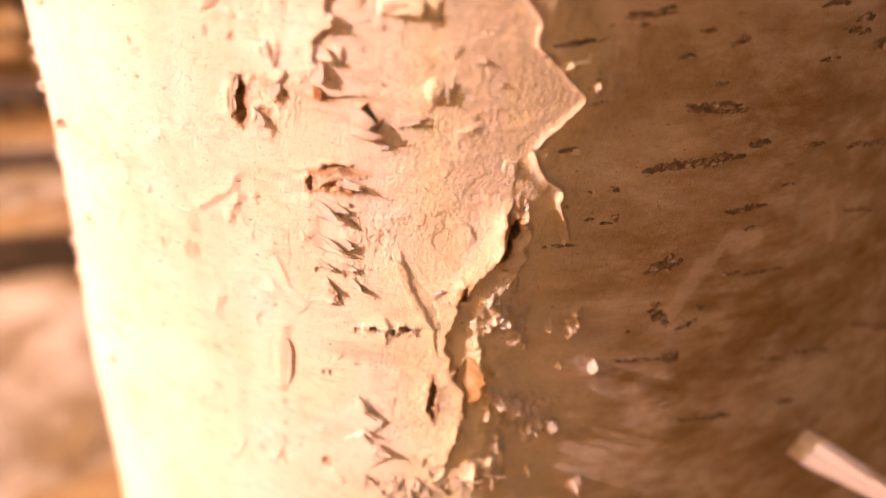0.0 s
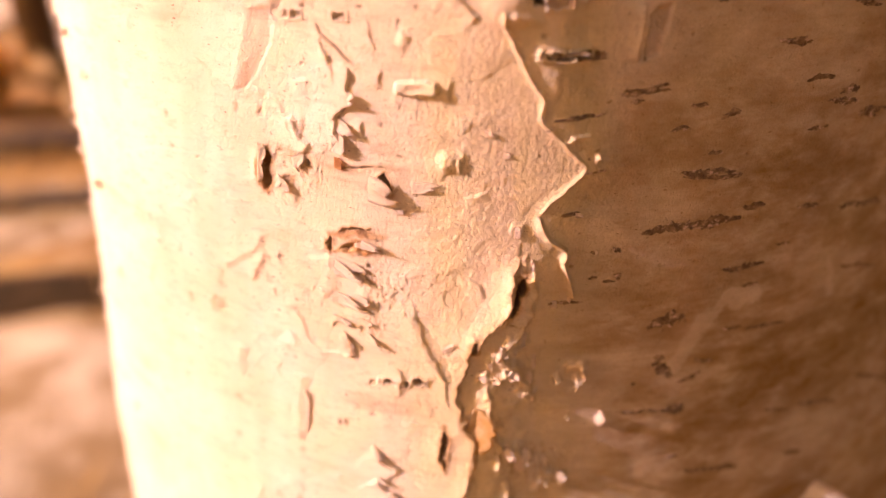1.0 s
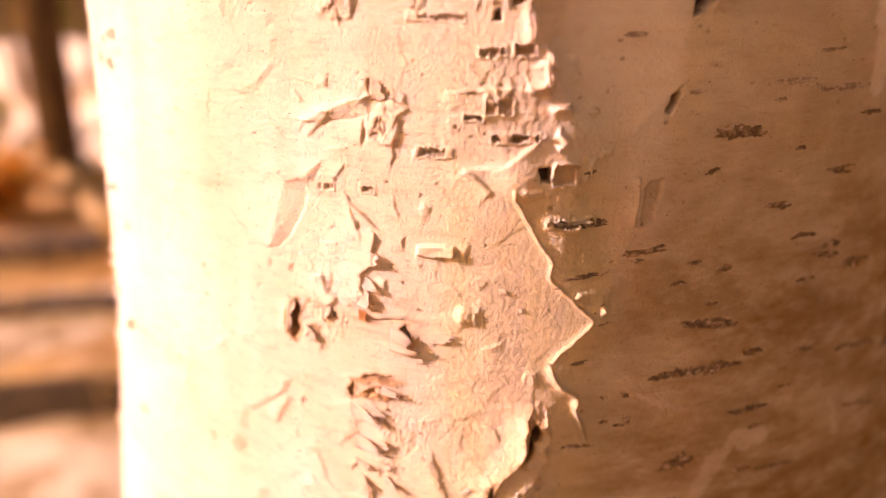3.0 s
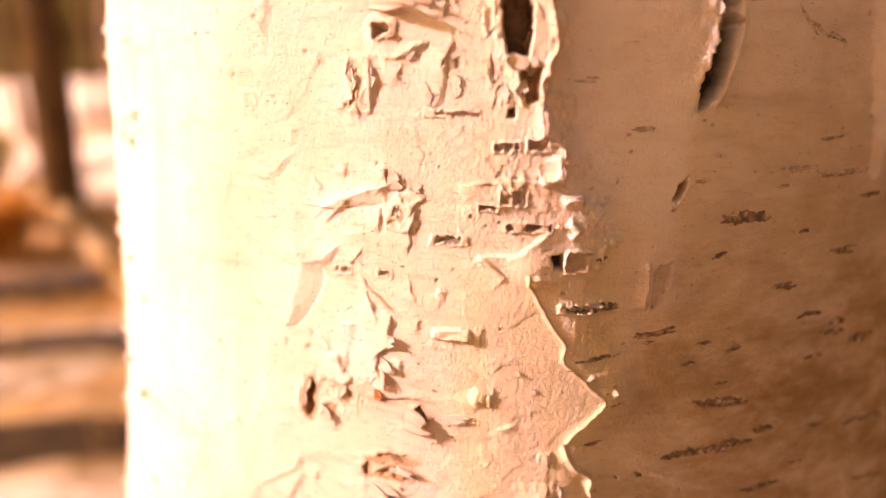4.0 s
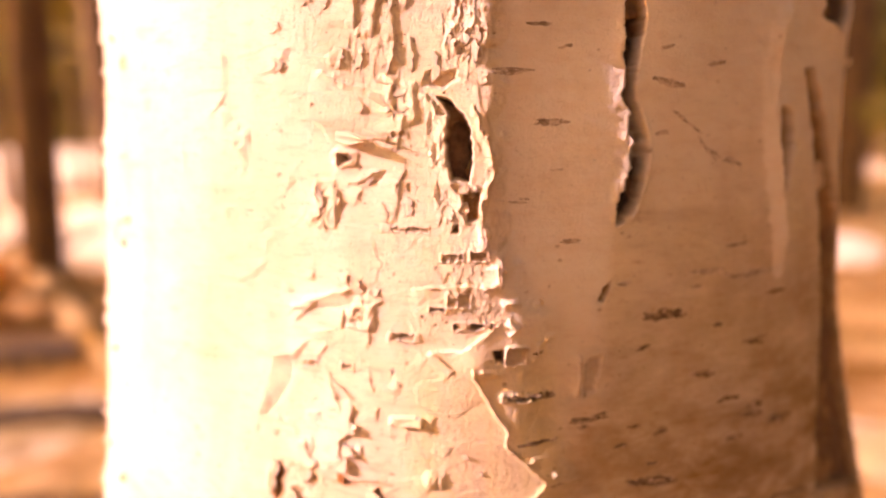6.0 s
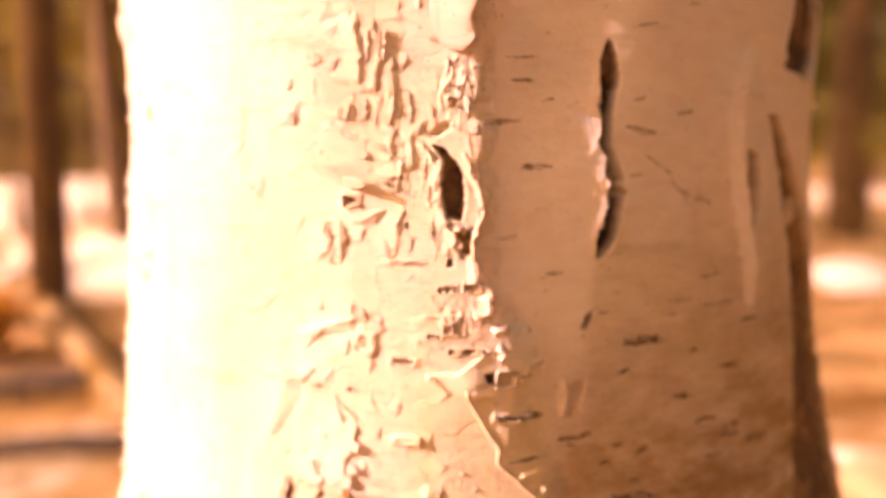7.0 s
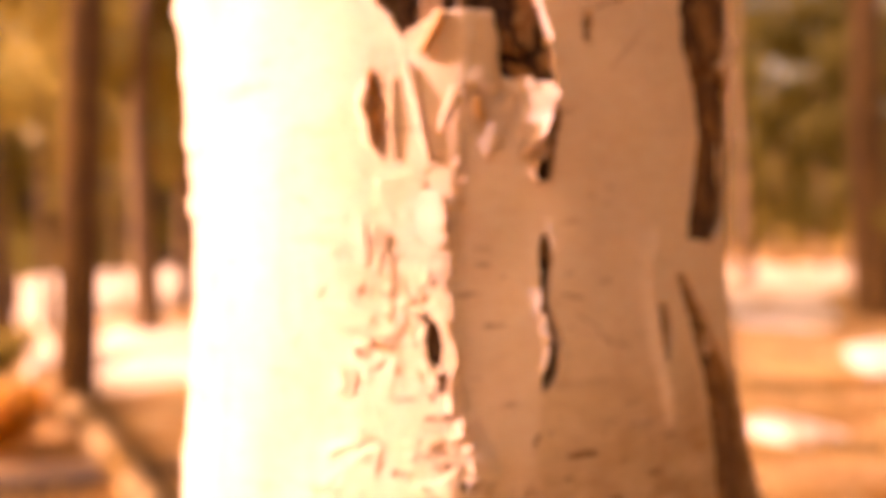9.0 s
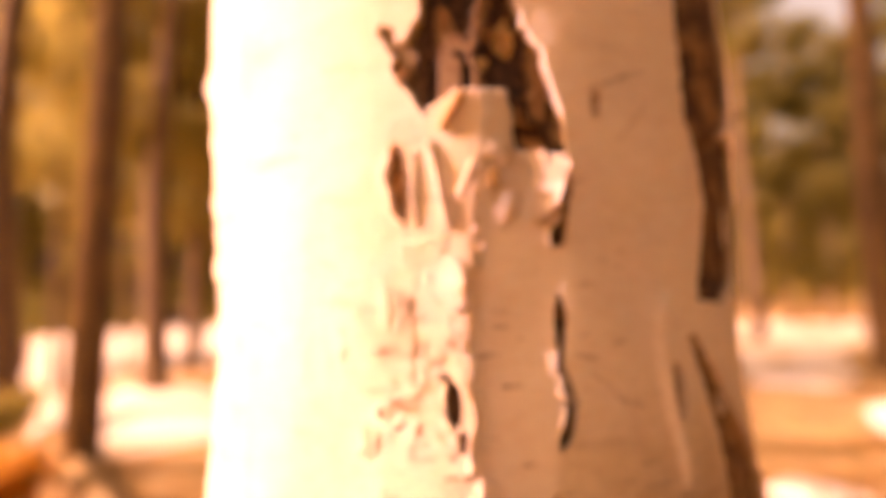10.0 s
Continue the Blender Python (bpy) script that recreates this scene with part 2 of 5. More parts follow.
def pit(u, v, ru, rv, depth, rim=0.3, tan=0.5, dark=0.8, turn=0.0, ragged=0.3):
    """A small pit with a low rim."""
    win, U, V = window([(u, v)], max(ru, rv) * 2 + 2.5)
    sd = int(abs(u * 3 + v * 7)) % 60
    x, y = U - u + ragged * 1.5 * vnoise(U, V, 0.9, 0.9, sd), V - v + ragged * 1.5 * vnoise(U, V, 0.9, 0.9, sd + 1)
    c, s = math.cos(radians(turn)), math.sin(radians(turn))
    q = ((np.abs(x * c + y * s) / ru) ** 3 + (np.abs(y * c - x * s) / rv) ** 3) ** (1 / 3)
    HF[win] += -depth * step(1 - q, 0, 0.35) * (1 + 0.4 * vnoise(U, V, 0.8, 1.2, sd + 2)) + rim * np.exp(-((q - 1.15) / 0.3) ** 2)
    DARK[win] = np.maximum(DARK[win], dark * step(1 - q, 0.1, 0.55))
    TANNED[win] = np.maximum(TANNED[win], tan * step(1.25 - q, 0, 0.3))


def crust(u, v, ru, rv, amp, tan=0.4, cell=1.0):
    """A patch of broken bark: small tilted scales with sharp edges."""
    win, U, V = window([(u, v)], max(ru, rv) * 1.3)
    U, V = np.broadcast_arrays(U, V)
    rnd = np.random.RandomState(int(abs(u * 5 + v * 3)) % 999)
    q = np.hypot((U - u) / ru, (V - v) / rv) + 0.25 * vnoise(U, V, 5, 5, 7)
    n = max(8, int(7 * ru * rv / cell ** 2))
    seeds = np.stack([u + ru * 1.3 * (2 * rnd.rand(n) - 1), v + rv * 1.3 * (2 * rnd.rand(n) - 1)], -1)
    tall, tu, tv = rnd.rand(n) - 0.4, 0.35 + 0.35 * rnd.rand(n), 0.5 * (rnd.rand(n) - 0.5)
    x, y = U + 0.3 * vnoise(U, V, 0.9, 0.9, 8), V + 0.3 * vnoise(U, V, 0.9, 0.9, 9)
    best, relief = np.full(U.shape, 1e9), np.zeros(U.shape)
    for k in range(n):
        d = np.hypot((x - seeds[k, 0]) * 1.25, (y - seeds[k, 1]) * (0.7 + 0.5 * tall[k]))
        m_ = d < best
        best = np.where(m_, d, best)
        relief = np.where(m_, tall[k] + (tu[k] * (x - seeds[k, 0]) + tv[k] * (y - seeds[k, 1])) / cell * 1.6, relief)
    inner = step(1 - q, 0, 0.3)
    HF[win] += amp * inner * np.clip(relief, -0.8, 1.1)
    TANNED[win] = np.maximum(TANNED[win], tan * inner * step(-relief, 0.1, 0.5))


def box(u, v, ru, rv, h):
    """A raised, squarish scab of bark round a pore, torn at its edges."""
    win, U, V = window([(u, v)], max(ru, rv) + 2)
    sd = int(abs(u * 3 + v * 11)) % 60
    x, y = U - u + 0.16 * vnoise(U, V, 0.9, 0.9, sd), V - v + 0.16 * vnoise(U, V, 0.9, 0.9, sd + 1)
    q = ((np.abs(x) / ru) ** 6 + (np.abs(y) / rv) ** 6) ** (1 / 6)
    HF[win] += h * (step(1 - q, 0, 0.14) * (0.85 + 0.25 * x / ru + 0.12 * vnoise(U, V, 1.5, 1.2, sd + 2)) - 0.22 * step(0.62 - q, 0, 0.3))
    TANNED[win] = np.maximum(TANNED[win], 0.25 * step(0.75 - q, 0, 0.5))


def pore(u, v, ru, rv, h, deep=0.6, cell=1.1, dark=0.6):
    """A corky pore: a torn, squarish rim round a row of small cells."""
    win, U, V = window([(u, v)], max(ru, rv) + 1.5)
    sd = int(abs(u * 5 + v * 3)) % 60
    x, y = U - u + 0.28 * vnoise(U, V, 0.8, 0.8, sd), V - v + 0.28 * vnoise(U, V, 0.8, 0.8, sd + 1)
    e = np.minimum(ru - np.abs(x), rv - np.abs(y))
    inner = step(e, 0.25, 0.45)
    walls = step(vnoise(U, V, cell, 3.0, sd + 2, 1), 0.15, 0.5)
    HF[win] += h * step(e, -0.1, 0.15) * (0.85 + 0.3 * vnoise(U, V, 1.2, 0.8, sd + 3)) * (1 - inner) + inner * (0.8 * h * walls - deep * (1 - walls))
    DARK[win] = np.maximum(DARK[win], dark * inner * (1 - walls))
    TANNED[win] = np.maximum(TANNED[win], 0.5 * inner)


def swell(u, v, ru, rv, h):
    win, U, V = window([(u, v)], max(ru, rv) * 2.5)
    HF[win] += h * np.exp(-((U - u) / ru) ** 2 - ((V - v) / rv) ** 2)


def hollow(pts, depth, chunks, dark=1.0, ragged=1.1, tan=1.0):
    """A hollow where the outer bark has broken away, within a closed outline."""
    win, U, V = window(pts, 4)
    U, V = np.broadcast_arrays(U, V)
    x, y = U + ragged * vnoise(U, V, 0.5 + 3.2 * ragged, 0.5 + 3.2 * ragged, 41), V + ragged * vnoise(U, V, 0.5 + 3.2 * ragged, 0.5 + 3.2 * ragged, 42)
    inside = np.zeros(U.shape, bool)
    for a, b in zip(pts, pts[1:] + pts[:1]):
        if a[1] != b[1]:
            inside ^= ((a[1] > y) != (b[1] > y)) & (x < (b[0] - a[0]) * (y - a[1]) / (b[1] - a[1]) + a[0])
    d = to_line(pts + pts[:1], x, y)[0]
    k = np.where(inside, step(d, 0, min(1.5, 0.15 + ragged)), 0)
    n = vnoise(U, V, 2 + 3.6 * ragged, 3 + 5.4 * ragged, 43, 3)
    HF[win] += -depth * k + chunks * k * step(n, -0.1, 0.35) + 0.3 * min(1, ragged) * np.where(inside, 0, np.exp(-d / 1.6))
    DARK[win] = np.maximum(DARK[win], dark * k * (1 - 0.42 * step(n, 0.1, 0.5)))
    TANNED[win] = np.maximum(TANNED[win], tan * k)


def facet(left, right, depth):
    """A dent between two lines: it sinks from the left line and breaks off at the right one."""
    win, U, V = window(left + right, 7)
    (lv, lu), (rv, ru) = (zip(*sorted((b, a) for a, b in line)) for line in (left, right))
    low, top = max(min(lv), min(rv)) - 0.4, min(max(lv), max(rv)) + 0.4
    uu, vv = U + 0.25 * vnoise(U, V, 1.3, 1.3, 61), V + 0.25 * vnoise(U, V, 1.3, 1.3, 62)
    a, b = np.interp(vv, lv, lu), np.interp(vv, rv, ru)
    wide = np.maximum(b - a, 0.2)
    q = (uu - a) / wide
    amount = depth * np.minimum(1, wide / 2.0) * step(vv, low, low + 0.6) * step(top - vv, 0, 0.6)
    HF[win] += amount * np.where(q < 0, 0.65 * np.exp(np.minimum(q, 0) * wide / 2.5), np.where(q < 1, 0.65 - q, 0))


def knob(u, v, ru, rv, h, rough=0.6):
    """A small uneven lump or a scrap of bark that stands up."""
    win, U, V = window([(u, v)], max(ru, rv) * 2 + 1)
    sd = int(abs(u * 7 + v * 3)) % 60
    x, y = U - u + rough * vnoise(U, V, 0.9, 0.9, sd), V - v + rough * vnoise(U, V, 0.9, 0.9, sd + 1)
    q = np.hypot(x / ru, y / rv)
    HF[win] += h * step(1.4 - q, 0, 1.0) * (0.8 + 0.75 * rough * vnoise(U, V, 0.6, 0.6, sd + 2))


def pale(pts, width, strength):
    """A paler bare spot along a line, where brown mottling and painted shade fade."""
    win, U, V = window(pts, width * 2)
    d = to_line(pts, U + 0.5 * vnoise(U, V, 2, 2, 63), V + 1.2 * vnoise(U, V, 2.6, 2.6, 64))[0]
    PALE[win] = np.maximum(PALE[win], strength * step(width / 2 - d, -0.5, 0.5))


# edges of the papery outer sheet
EDGE = [(3.1, -8.2), (3.1, -10.1), (5.0, -13.2), (7.4, -17.6), (9.5, -20.5), (9.4, -23.3), (11.3, -25.2), (15.0, -28.7), (17.0, -30.6)]
EDGE_BACK = [(16.9, -30.9), (16.4, -31.6), (14.1, -33.7), (11.6, -36.1), (9.9, -38.4)]
EDGE_LOW = [(9.9, -38.4), (10.3, -39.9), (12.0, -42.4), (14.3, -44.4), (15.1, -44.9), (14.4, -46.4), (15.6, -49.6), (16.7, -51.7), (17.1, -54.4)]
lip(EDGE, 0.62, 0.33, ragged=0.30, drop=0.25, tan=0.2, ends=0.03)
lip(EDGE_BACK, 0.75, 0.4, ragged=0.26, drop=0.25, tan=0.3, ends=0.05)
lip(EDGE_LOW, 1.25, 0.5, ragged=0.26, drop=0.25, tan=0.3, ends=0.05)
lip([(7, -45.6), (6.2, -54.3), (3.6, -58.7), (0.1, -63), (-0.9, -67.3), (-2.5, -71), (-1.5, -77.8), (1.1, -82.5), (0.7, -91.6), (-1.9, -100.8)], 1.12, 4.5, ragged=0.55, tan=0.6, ends=0.03)
lip([(-10.4, -55.1), (-7.6, -63.4), (-4.4, -69.6), (-3.5, -75.8)], 0.28, 4)
lip([(-25.1, -47.9), (-24.6, -51.8), (-25.6, -56)], 0.32, 4, ragged=0.6, drop=2.0)
lip([(-49, -55.5), (-49.4, -60)], 0.28, 3, drop=2.0)
lip([(-44.8, -70.8), (-46.1, -78)], 0.32, 3, drop=2.0)
lip([(-46.6, -64.8), (-40.2, -66.4), (-42.8, -69.8)], 0.21, 3, drop=2.0)
lip([(-17, -86.9), (-11.9, -91.6)], 0.54, 3.5)
lip([(-17.1, -94), (-15.1, -96.8), (-11.9, -100.4)], 0.59, 3.5)
lip([(-17.1, 5.2), (-14.3, 2.4)], 0.45, 4, ragged=0.6)
lip([(-9.2, 5.6), (0.2, 6.6), (7.1, 6.7)], 0.36, 3)
lip([(-48, 37.8), (-47.3, 33.3), (-41.2, 32.1)], 0.42, 4, drop=2.0)
lip([(-9.5, 36.8), (-10.5, 34), (-11.6, 29.8)], 0.41, 3.5)
lip([(-16.7, 76.3), (-6.9, 77.1), (-0.2, 74.4)], 0.63, 5)
lip([(-20.3, 64.9), (-18.5, 57.7), (-19.2, 50.6)], 0.54, 4, ragged=0.7)
lip([(-16.4, 63.6), (-14.8, 56.4), (-16, 49.1)], 0.54, 4, ragged=0.7)
lip([(-12, 56.4), (-12.1, 48.1), (-10.8, 44.5)], 0.54, 4, ragged=0.7)
lip([(-57.4, 104.4), (-44.1, 95.6), (-37.7, 88)], 0.17, 3, drop=2.0)
lip([(8.5, -46.1), (10.2, -50.3), (10, -57.1), (7.9, -60.4), (5.6, -63.9), (7.7, -67.2), (10.6, -71.7), (11.3, -76.8)], 1.58, 1.6, ragged=0.9, drop=0.8, tan=0.3, ends=0.06)
lip([(1.8, -67.8), (4.4, -69), (7.6, -68.5)], 1.2, 1.2, ragged=0.8, drop=0.7)
lip([(5.5, -82.9), (8.1, -85.6), (11.3, -89)], 1.12, 1.2, ragged=0.7, drop=0.7)
lip([(12.6, -88.2), (14.2, -92.2), (18, -93.4), (17.6, -97.3)], 1.12, 1.2, ragged=0.8, drop=0.7)
lip([(3.3, -99), (4, -105.4)], 1.35, 1.2, ragged=0.6, drop=0.7)
lip([(6.4, -98.5), (7.3, -105.7)], 1.35, 1.2, ragged=0.6, drop=0.7)
lip([(19.5, -68), (20.7, -72)], 1.35, 1.0, ragged=0.5, drop=0.6)
lip([(6.8, 10.6), (7.5, 6.8), (4.4, 6.2)], 1.12, 1.0, ragged=0.4, drop=0.5, ends=0.05)
lip([(7.7, 3.7), (11.4, 4)], 1.12, 0.8, ragged=0.3, drop=0.5)
lip([(9.3, 0.8), (11.2, -1.2), (9.5, -2.5)], 1.2, 1.0, ragged=0.7, drop=0.6)
lip([(4.4, 18.2), (5.1, 13.4), (7.5, 10.6), (8.3, 6.6)], 0.6, 1.2, ragged=0.7, drop=0.7)
lip([(-5.6, 42.6), (-3.2, 43.6), (2.8, 42.2), (4.8, 35), (6.5, 28.1), (5.4, 22), (4.1, 17.8)], 0.16, 0.7, ragged=0.5, drop=0.5, tan=0.4, ends=0.05)
lip([(3, -70.5), (4.2, -77.5), (5.6, -85.5), (6.5, -91.4)], 1.12, 1.2, ragged=0.9, drop=0.7, tan=0.3, ends=0.1)
lip([(7.3, -92.7), (8.3, -99.6), (8.4, -106.8)], 0.98, 1.2, ragged=0.9, drop=0.7, tan=0.3, ends=0.1)
# squarish scabs round the pores
box(-9.5, -19.1, 3.5, 1.05, 0.9)
box(-18.4, -0.1, 3.06, 2.53, 0.36)
box(-25.3, 20.4, 2.42, 4.80, 0.27)
box(-21.4, 28.6, 2.99, 1.50, 0.3)
box(18.7, -69.7, 3.01, 1.95, 0.42)
box(6.6, -40.7, 1.20, 1.11, 0.36)
pore(-10.0, -3.3, 3.2, 0.85, 0.3, deep=0.5)
pore(-3.8, 2.1, 1.8, 0.7, 0.3)
pore(0.2, 3.9, 2.4, 1.5, 0.3, deep=0.2, cell=0.8, dark=0.2)
pore(2.7, -0.8, 3.8, 0.85, 0.35)
pore(11.0, -6.3, 2.5, 1.8, 0.8, deep=0.15, cell=1.6, dark=0.1)
pore(12.2, -14.2, 4.4, 0.8, 0.75, deep=0.5, cell=0.9)
pore(-28.8, -9.9, 1.7, 0.8, 0.2, deep=0.35, cell=0.8, dark=0.5)
pore(-21.2, -9.8, 1.6, 0.7, 0.2, deep=0.35, cell=0.8, dark=0.5)
pore(-13.6, -71.3, 3.1, 0.75, 0.3, deep=0.5, dark=0.5)
pore(-8.7, -70.6, 1.6, 1.0, 0.35, deep=0.6, cell=1.4)
pore(-9.6, 16.3, 4.6, 0.7, 0.25, deep=0.3, cell=0.9, dark=0.35)
pore(-1.2, 11.6, 2.2, 0.9, 0.35, deep=0.35, cell=0.8, dark=0.35)
pore(3.8, 12.0, 1.9, 1.1, 0.5, deep=0.4, cell=0.9, dark=0.35)
pore(-12.8, 32.9, 3.6, 0.7, 0.2, deep=0.25, cell=0.9, dark=0.3)
# splits, knots and pores
crack([(7.7, -47), (7.4, -52.3), (6, -57.9)], 2, 2.4, rim=1.0, tan=0.9, dark=0.65, ragged=0.7)
crack([(1.8, -60.1), (-0.4, -65)], 1.3, 1.1, rim=0.6, tan=0.8, dark=0.45)
crack([(-24.8, -44.1), (-19.6, -42.9), (-14.7, -43.5)], 1.2, 0.9, rim=0.35, tan=0.9, dark=0.25)
crack([(-24.1, -47.3), (-19.8, -45.7), (-15.7, -46.6)], 1.6, 0.7, rim=0.3, tan=1, dark=0)
crack([(35.1, 82.4), (33.5, 77.6), (31.6, 73.8)], 4.5, 4.0, rim=1.0, left=1.5)
crack([(-16.3, 106.9), (-15.5, 93.3), (-13.4, 79.8)], 6.8, 4, rim=1.0, tan=1, dark=0.3)
pit(48.2, 118.1, 1.62, 4.27, 2.5)
pit(-17.8, -72.2, 0.73, 0.79, 0.28, rim=0.03, dark=0.15, tan=0.55)
pit(-9.1, -70.6, 0.64, 0.92, 0.28, rim=0.03, dark=0.15, tan=0.55)
pit(-32.8, -105.4, 0.81, 2.15, 0.14, rim=0.03, dark=0.1, tan=0.35)
pit(-23.9, -103.8, 1.22, 1.13, 0.28, rim=0.03, dark=0.15, tan=0.55)
pit(-47.4, -93.7, 0.63, 0.59, 0.14, rim=0.03, dark=0.1, tan=0.35)
pit(-37.6, -105.5, 0.64, 0.60, 0.14, rim=0.03, dark=0.1, tan=0.35)
pit(-46.5, -83.9, 0.86, 0.74, 0.14, rim=0.03, dark=0.1, tan=0.35)
pit(-56.7, -64.6, 0.67, 1.18, 0.14, rim=0.03, dark=0.1, tan=0.35)
pit(-60.6, -84, 0.56, 0.60, 0.14, rim=0.03, dark=0.1, tan=0.35)
pit(-23.8, -82.6, 0.39, 0.42, 0.28, rim=0.03, dark=0.15, tan=0.55)
pit(-22.6, -82.3, 0.39, 0.42, 0.28, rim=0.03, dark=0.15, tan=0.55)
pit(-57.3, -28.2, 0.62, 0.58, 0.14, rim=0.03, dark=0.1, tan=0.35)
pit(-43.5, -29.3, 0.35, 0.38, 0.14, rim=0.03, dark=0.1, tan=0.35)
pit(-40.9, -24.7, 0.48, 0.52, 0.14, rim=0.03, dark=0.1, tan=0.35)
pit(-31.9, -91.5, 0.42, 0.45, 0.14, rim=0.03, dark=0.1, tan=0.35)
pit(-41.3, -92.9, 0.53, 0.57, 0.14, rim=0.03, dark=0.1, tan=0.35)
pit(-49.8, -64.1, 1.91, 1.57, 0.2, dark=0.1, tan=0.35, rim=0.03)
pit(-36.2, -25.2, 0.53, 0.93, 0.2, dark=0.1, tan=0.35, rim=0.03)
pit(2.3, 5.5, 0.44, 0.54, 0.35, rim=0.03, dark=0.15, tan=0.55)
pit(-18.3, 0.7, 0.65, 1.26, 0.35, rim=0.03, dark=0.15, tan=0.55)
pit(-19.6, -1, 0.91, 0.56, 0.35, rim=0.03, dark=0.15, tan=0.55)
pit(-41.3, -25.1, 0.60, 0.48, 0.17, rim=0.03, dark=0.1, tan=0.35)
pit(-44, -29.7, 0.31, 0.33, 0.17, rim=0.03, dark=0.1, tan=0.35)
pit(-21.6, 28.7, 1.59, 0.97, 0.3, rim=0.03, dark=0.15, tan=0.55)
pit(-25.8, 23.3, 0.51, 1.10, 0.15, rim=0.03, dark=0.1, tan=0.35)
pit(-25, 20.4, 0.58, 1.25, 0.15, rim=0.03, dark=0.1, tan=0.35)
pit(-26.8, 17.8, 1.63, 0.77, 0.15, rim=0.03, dark=0.1, tan=0.35)
pit(-51.5, 22, 0.50, 0.54, 0.15, rim=0.03, dark=0.1, tan=0.35)
pit(-48, 8.5, 0.49, 0.44, 0.15, rim=0.03, dark=0.1, tan=0.35)
pit(-28.3, 7.8, 0.74, 0.40, 0.15, rim=0.03, dark=0.1, tan=0.35)
pit(-73.8, 38.2, 1.33, 0.92, 0.15, rim=0.03, dark=0.1, tan=0.35)
pit(-11.1, 23.7, 0.35, 0.75, 0.3, rim=0.03, dark=0.15, tan=0.55)
pit(-8.9, 23.8, 0.42, 0.75, 0.3, rim=0.03, dark=0.15, tan=0.55)
pit(-46.9, 17.3, 1.13, 1.22, 0.17, dark=0.1, tan=0.35, rim=0.03)
pit(-69.7, 76.6, 0.68, 0.73, 0.2, rim=0.03, dark=0.1, tan=0.35)
pit(-57.4, 74.8, 0.64, 0.69, 0.2, rim=0.03, dark=0.1, tan=0.35)
pit(-49, 77.9, 0.51, 1.33, 0.2, rim=0.03, dark=0.1, tan=0.35)
pit(-73.3, 37.4, 0.89, 0.60, 0.2, rim=0.03, dark=0.1, tan=0.35)
pit(-43.6, 33.9, 0.77, 0.52, 0.2, rim=0.03, dark=0.1, tan=0.35)
pit(-44.5, 30.7, 0.68, 0.52, 0.2, rim=0.03, dark=0.1, tan=0.35)
pit(-50.7, 21.3, 0.40, 0.43, 0.2, rim=0.03, dark=0.1, tan=0.35)
swell(3.7, -7.3, 3.5, 3, 1.3)
crack([(36.5, 103.4), (37, 92), (35, 82), (32.5, 74.4)], 3.7, 2.5, dark=0.6, tan=0.7, rim=0.3, rough=0.2, ends=0.1)
# dents that turn away from the sun
facet([(-36.9, -9.2), (-37.9, -12.6), (-39.0, -16.1), (-40.5, -20.7), (-40.4, -21.8)], [(-34.0, -8.8), (-32.7, -10.5), (-33.2, -14.3), (-34.8, -17.0), (-38.6, -21.7)], 0.75)
facet([(-29.5, -5.6), (-31.3, -6.8), (-33.8, -9.3), (-33.1, -9.7)], [(-29.1, -5.4), (-29.7, -7.1), (-31.2, -9.1), (-32.7, -9.7)], 0.6)
facet([(-25.4, -6.1), (-25.8, -9.1)], [(-24.8, -6.5), (-24.8, -8.8)], 0.35)
facet([(-10.9, -56.7), (-9.9, -60.0), (-7.4, -65.4), (-4.4, -70.0)], [(-10.3, -56.7), (-7.5, -59.7), (-4.5, -64.2), (-2.9, -69.7)], 0.5)
facet([(-31.5, -74.4), (-32.6, -80.5), (-32.7, -90.0)], [(-28.3, -73.1), (-31.1, -78.1), (-30.7, -89.3)], 0.5)
facet([(-35.0, -79.3), (-35.1, -86.7)], [(-34.0, -79.0), (-34.2, -86.4)], 0.3)
facet([(-50.2, -63.9), (-50.2, -66.4)], [(-48.3, -63.3), (-47.9, -65.7)], 0.25)
facet([(-45.3, -71.8), (-46.0, -75.9)], [(-44.3, -71.4), (-45.1, -75.6)], 0.2)
facet([(-19.2, 5.3), (-25.1, 3.5), (-30.4, 1.5), (-32.0, 0.6), (-29.3, 0.4)], [(-19.0, 5.3), (-19.0, 3.5), (-20.2, 2.0), (-24.2, 1.0), (-28.8, 0.4)], 0.9)
facet([(-47.3, 32.0), (-44.3, 30.2), (-42.7, 28.0)], [(-43.6, 31.7), (-42.0, 30.6), (-42.0, 28.0)], 0.45)
facet([(-32.6, 25.4), (-32.9, 23.3), (-34.9, 21.1)], [(-32.3, 25.6), (-30.8, 24.2), (-34.5, 21.1)], 0.5)
facet([(-46.1, 18.9), (-47.2, 17.2), (-46.4, 15.8)], [(-45.1, 18.9), (-44.5, 17.5), (-45.7, 15.8)], 0.4)
facet([(-48.8, 9.2), (-47.8, 7.6)], [(-46.4, 9.4), (-46.8, 7.7)], 0.3)
facet([(-38.5, 16.6), (-39.7, 14.5)], [(-37.1, 16.6), (-38.6, 14.6)], 0.3)
facet([(-38.2, 13.4), (-38.3, 10.6)], [(-36.6, 13.2), (-37.6, 10.7)], 0.3)
facet([(-38.8, 8.7), (-42.2, 6.3), (-46.0, 4.7), (-42.3, 4.2)], [(-38.1, 8.6), (-39.8, 6.5), (-41.5, 5.0), (-41.9, 4.2)], 0.4)
facet([(-46.1, 3.1), (-42.4, 1.9)], [(-43.9, 3.3), (-41.5, 1.9)], 0.3)
